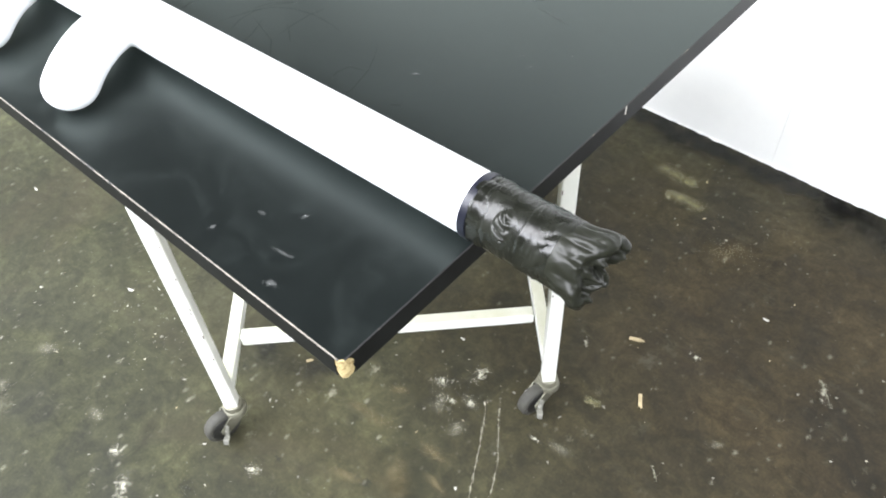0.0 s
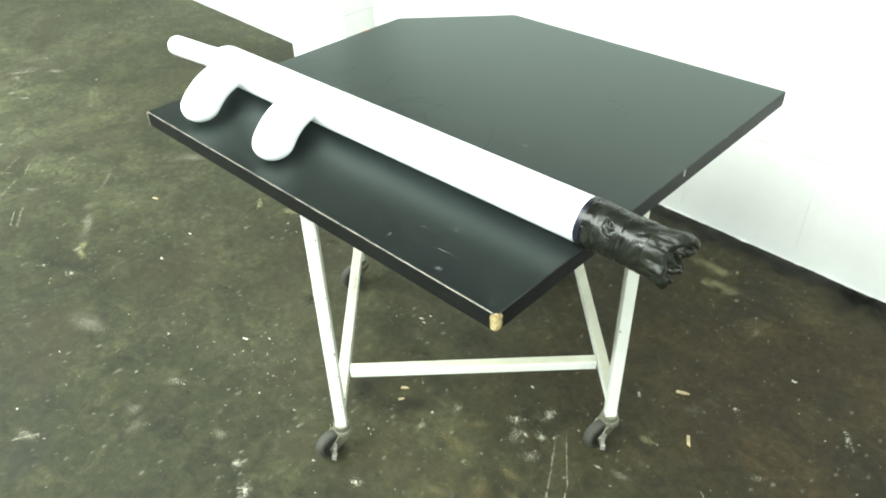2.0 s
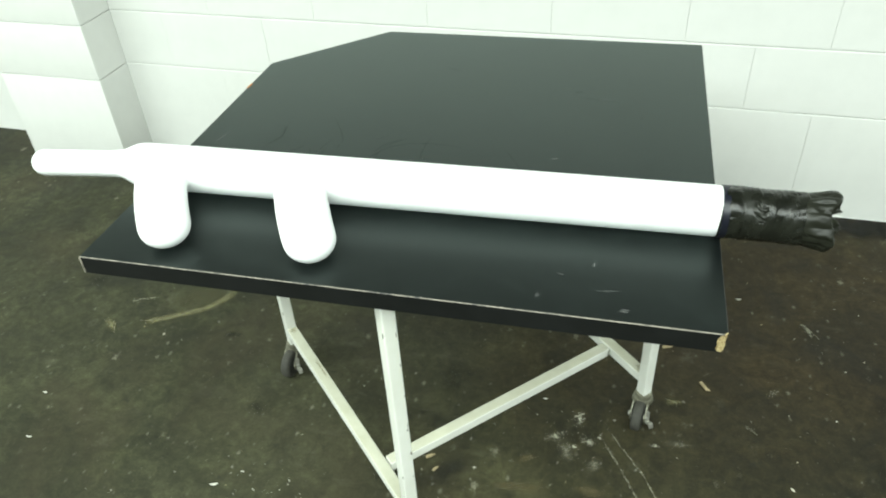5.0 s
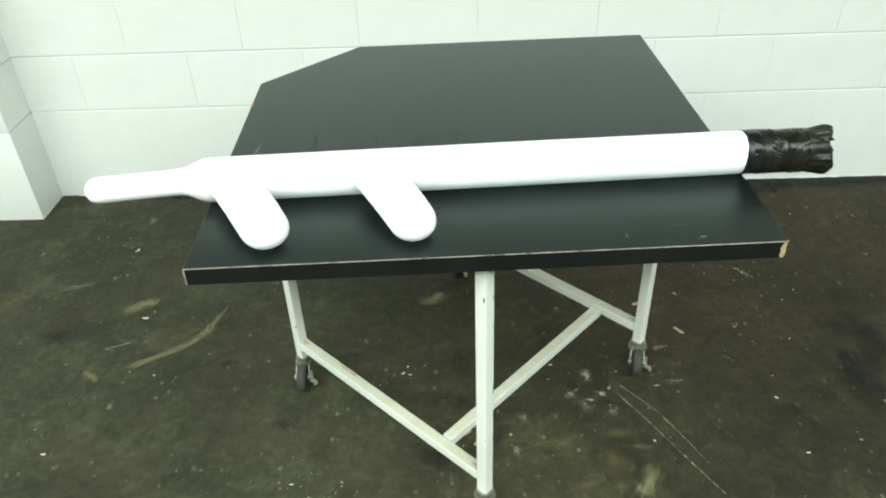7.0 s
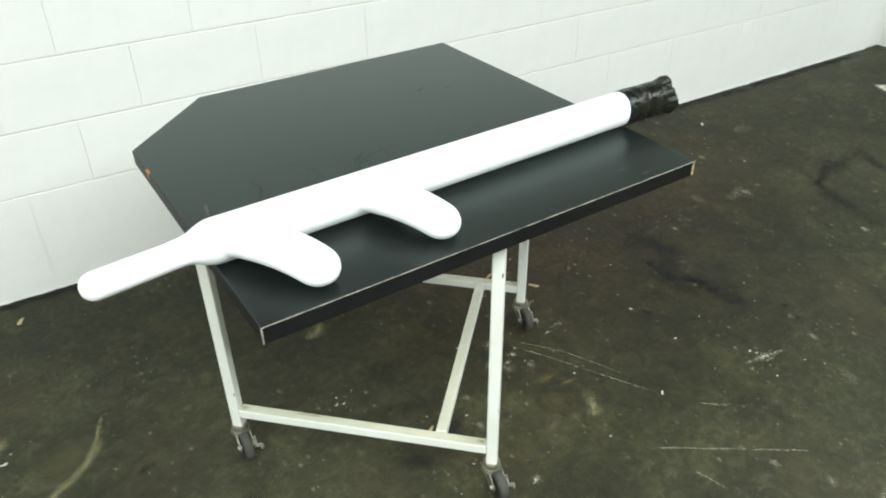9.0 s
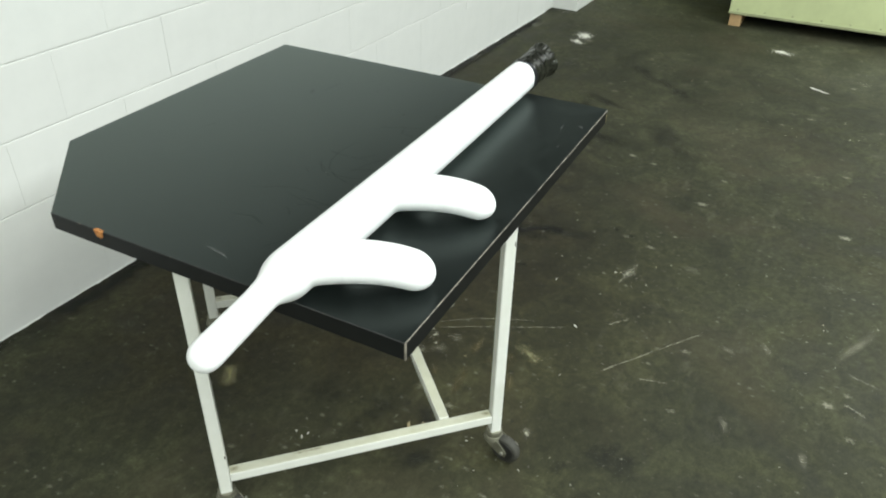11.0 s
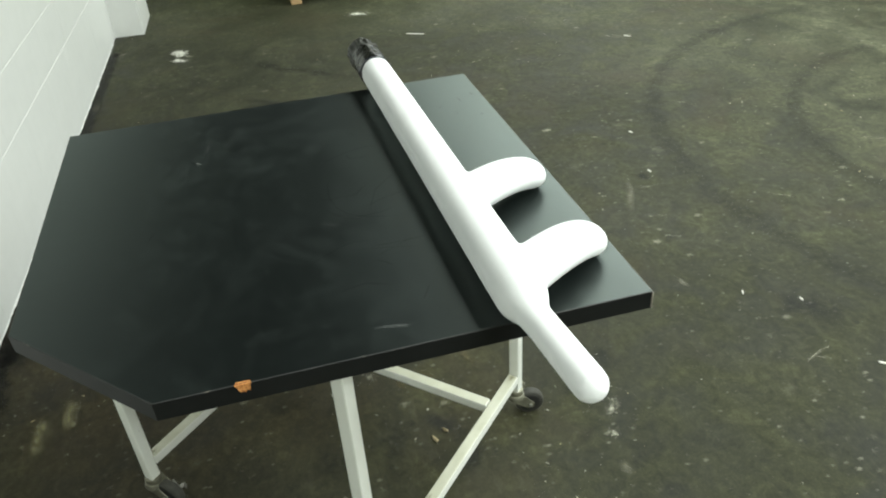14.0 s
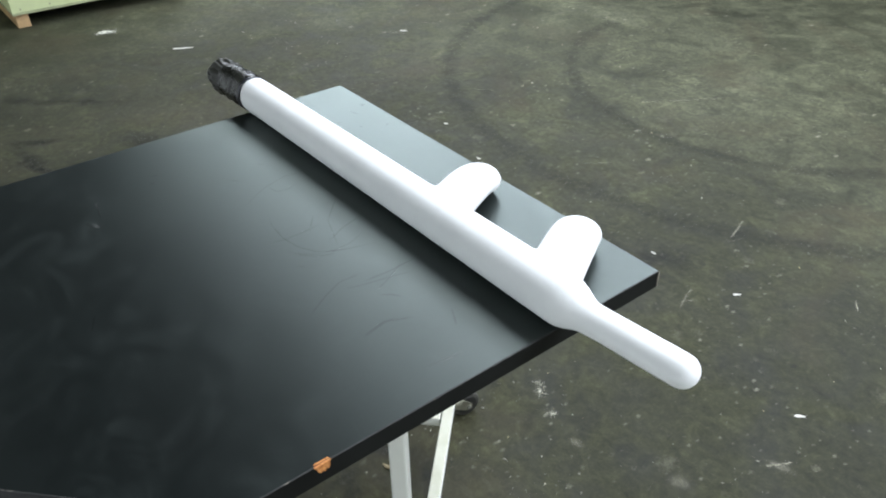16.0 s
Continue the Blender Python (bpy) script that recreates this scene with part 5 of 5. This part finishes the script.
for x, y, l, w, a in ((-0.279, 0.416, 0.03, 0.010, 40), (-0.183, 0.548, 0.02, 0.010, 10), (-0.135, 0.021, 0.03, 0.014, 20), (-0.184, 0.116, 0.02, 0.012, 50), (-0.23, 0.087, 0.02, 0.010, 0), (-0.259, 0.033, 0.02, 0.010, 70),
                      (-0.202, 0.662, 0.085, 0.006, 170), (-0.272, 0.684, 0.03, 0.014, 20), (-0.127, 0.593, 0.008, 0.007, 0), (-0.157, 0.532, 0.02, 0.004, 60), (-0.945, 0.398, 0.09, 0.012, 80), (-0.16, 0.06, 0.05, 0.008, 10), (-0.62, 0.45, 0.05, 0.006, 50)):
    c, s = math.cos(radians(a)) * l / 2, math.sin(radians(a)) * l / 2
    table_mark([(x - c, y - s), (x, y + 0.1 * w), (x + c, y + s)], w)
# hair-thin scratches that dull the sheen


def hairs(lines):
    for pts, w in lines:
        table_mark(pts, w * 1.5, "hair_scratch", M_HAIR)


hairs([
    ([(-0.52, 0.47), (-0.529, 0.436), (-0.528, 0.396), (-0.523, 0.358)], 0.003), ([(-0.488, 0.356), (-0.518, 0.379), (-0.54, 0.392)], 0.0026),
    ([(-0.337, 0.378), (-0.37, 0.37), (-0.375, 0.348), (-0.366, 0.324)], 0.0032),
    ([(-0.713, 0.438), (-0.724, 0.402), (-0.737, 0.344), (-0.748, 0.306)], 0.0022), ([(-0.754, 0.394), (-0.734, 0.353), (-0.709, 0.308)], 0.0022),
    ([(-0.584, 0.383), (-0.561, 0.34), (-0.544, 0.286)], 0.003), ([(-0.462, 0.292), (-0.521, 0.345), (-0.611, 0.376)], 0.0028),
])
hairs([
    ([(-0.571, 0.453), (-0.609, 0.419), (-0.623, 0.383)], 0.0034), ([(-0.833, 0.472), (-0.822, 0.424), (-0.843, 0.376)], 0.006),
    ([(-0.25, 0.697), (-0.277, 0.691)], 0.008),
    ([(-0.417, 0.418), (-0.475, 0.434), (-0.521, 0.437), (-0.563, 0.43), (-0.596, 0.412), (-0.617, 0.38), (-0.63, 0.342), (-0.639, 0.301)], 0.0032),
    ([(-0.546, 0.461), (-0.58, 0.442), (-0.603, 0.416), (-0.612, 0.385), (-0.61, 0.352), (-0.586, 0.296)], 0.0026),
    ([(-0.39, 0.452), (-0.361, 0.415), (-0.341, 0.38), (-0.325, 0.33), (-0.33, 0.306), (-0.348, 0.307)], 0.0024),
    ([(-0.761, 0.399), (-0.772, 0.38), (-0.78, 0.374), (-0.792, 0.364)], 0.003),
])
hairs([
    ([(-0.165, 0.655), (-0.21, 0.664), (-0.254, 0.671)], 0.003), ([(-0.528, 0.765), (-0.571, 0.783)], 0.003),
    ([(-0.858, 0.323), (-0.899, 0.345)], 0.003), ([(-0.718, 0.398), (-0.721, 0.344), (-0.717, 0.284)], 0.003),
    ([(-0.242, 0.35), (-0.258, 0.339)], 0.004), ([(-0.747, 0.518), (-0.712, 0.462), (-0.695, 0.426), (-0.697, 0.374)], 0.0028),
])
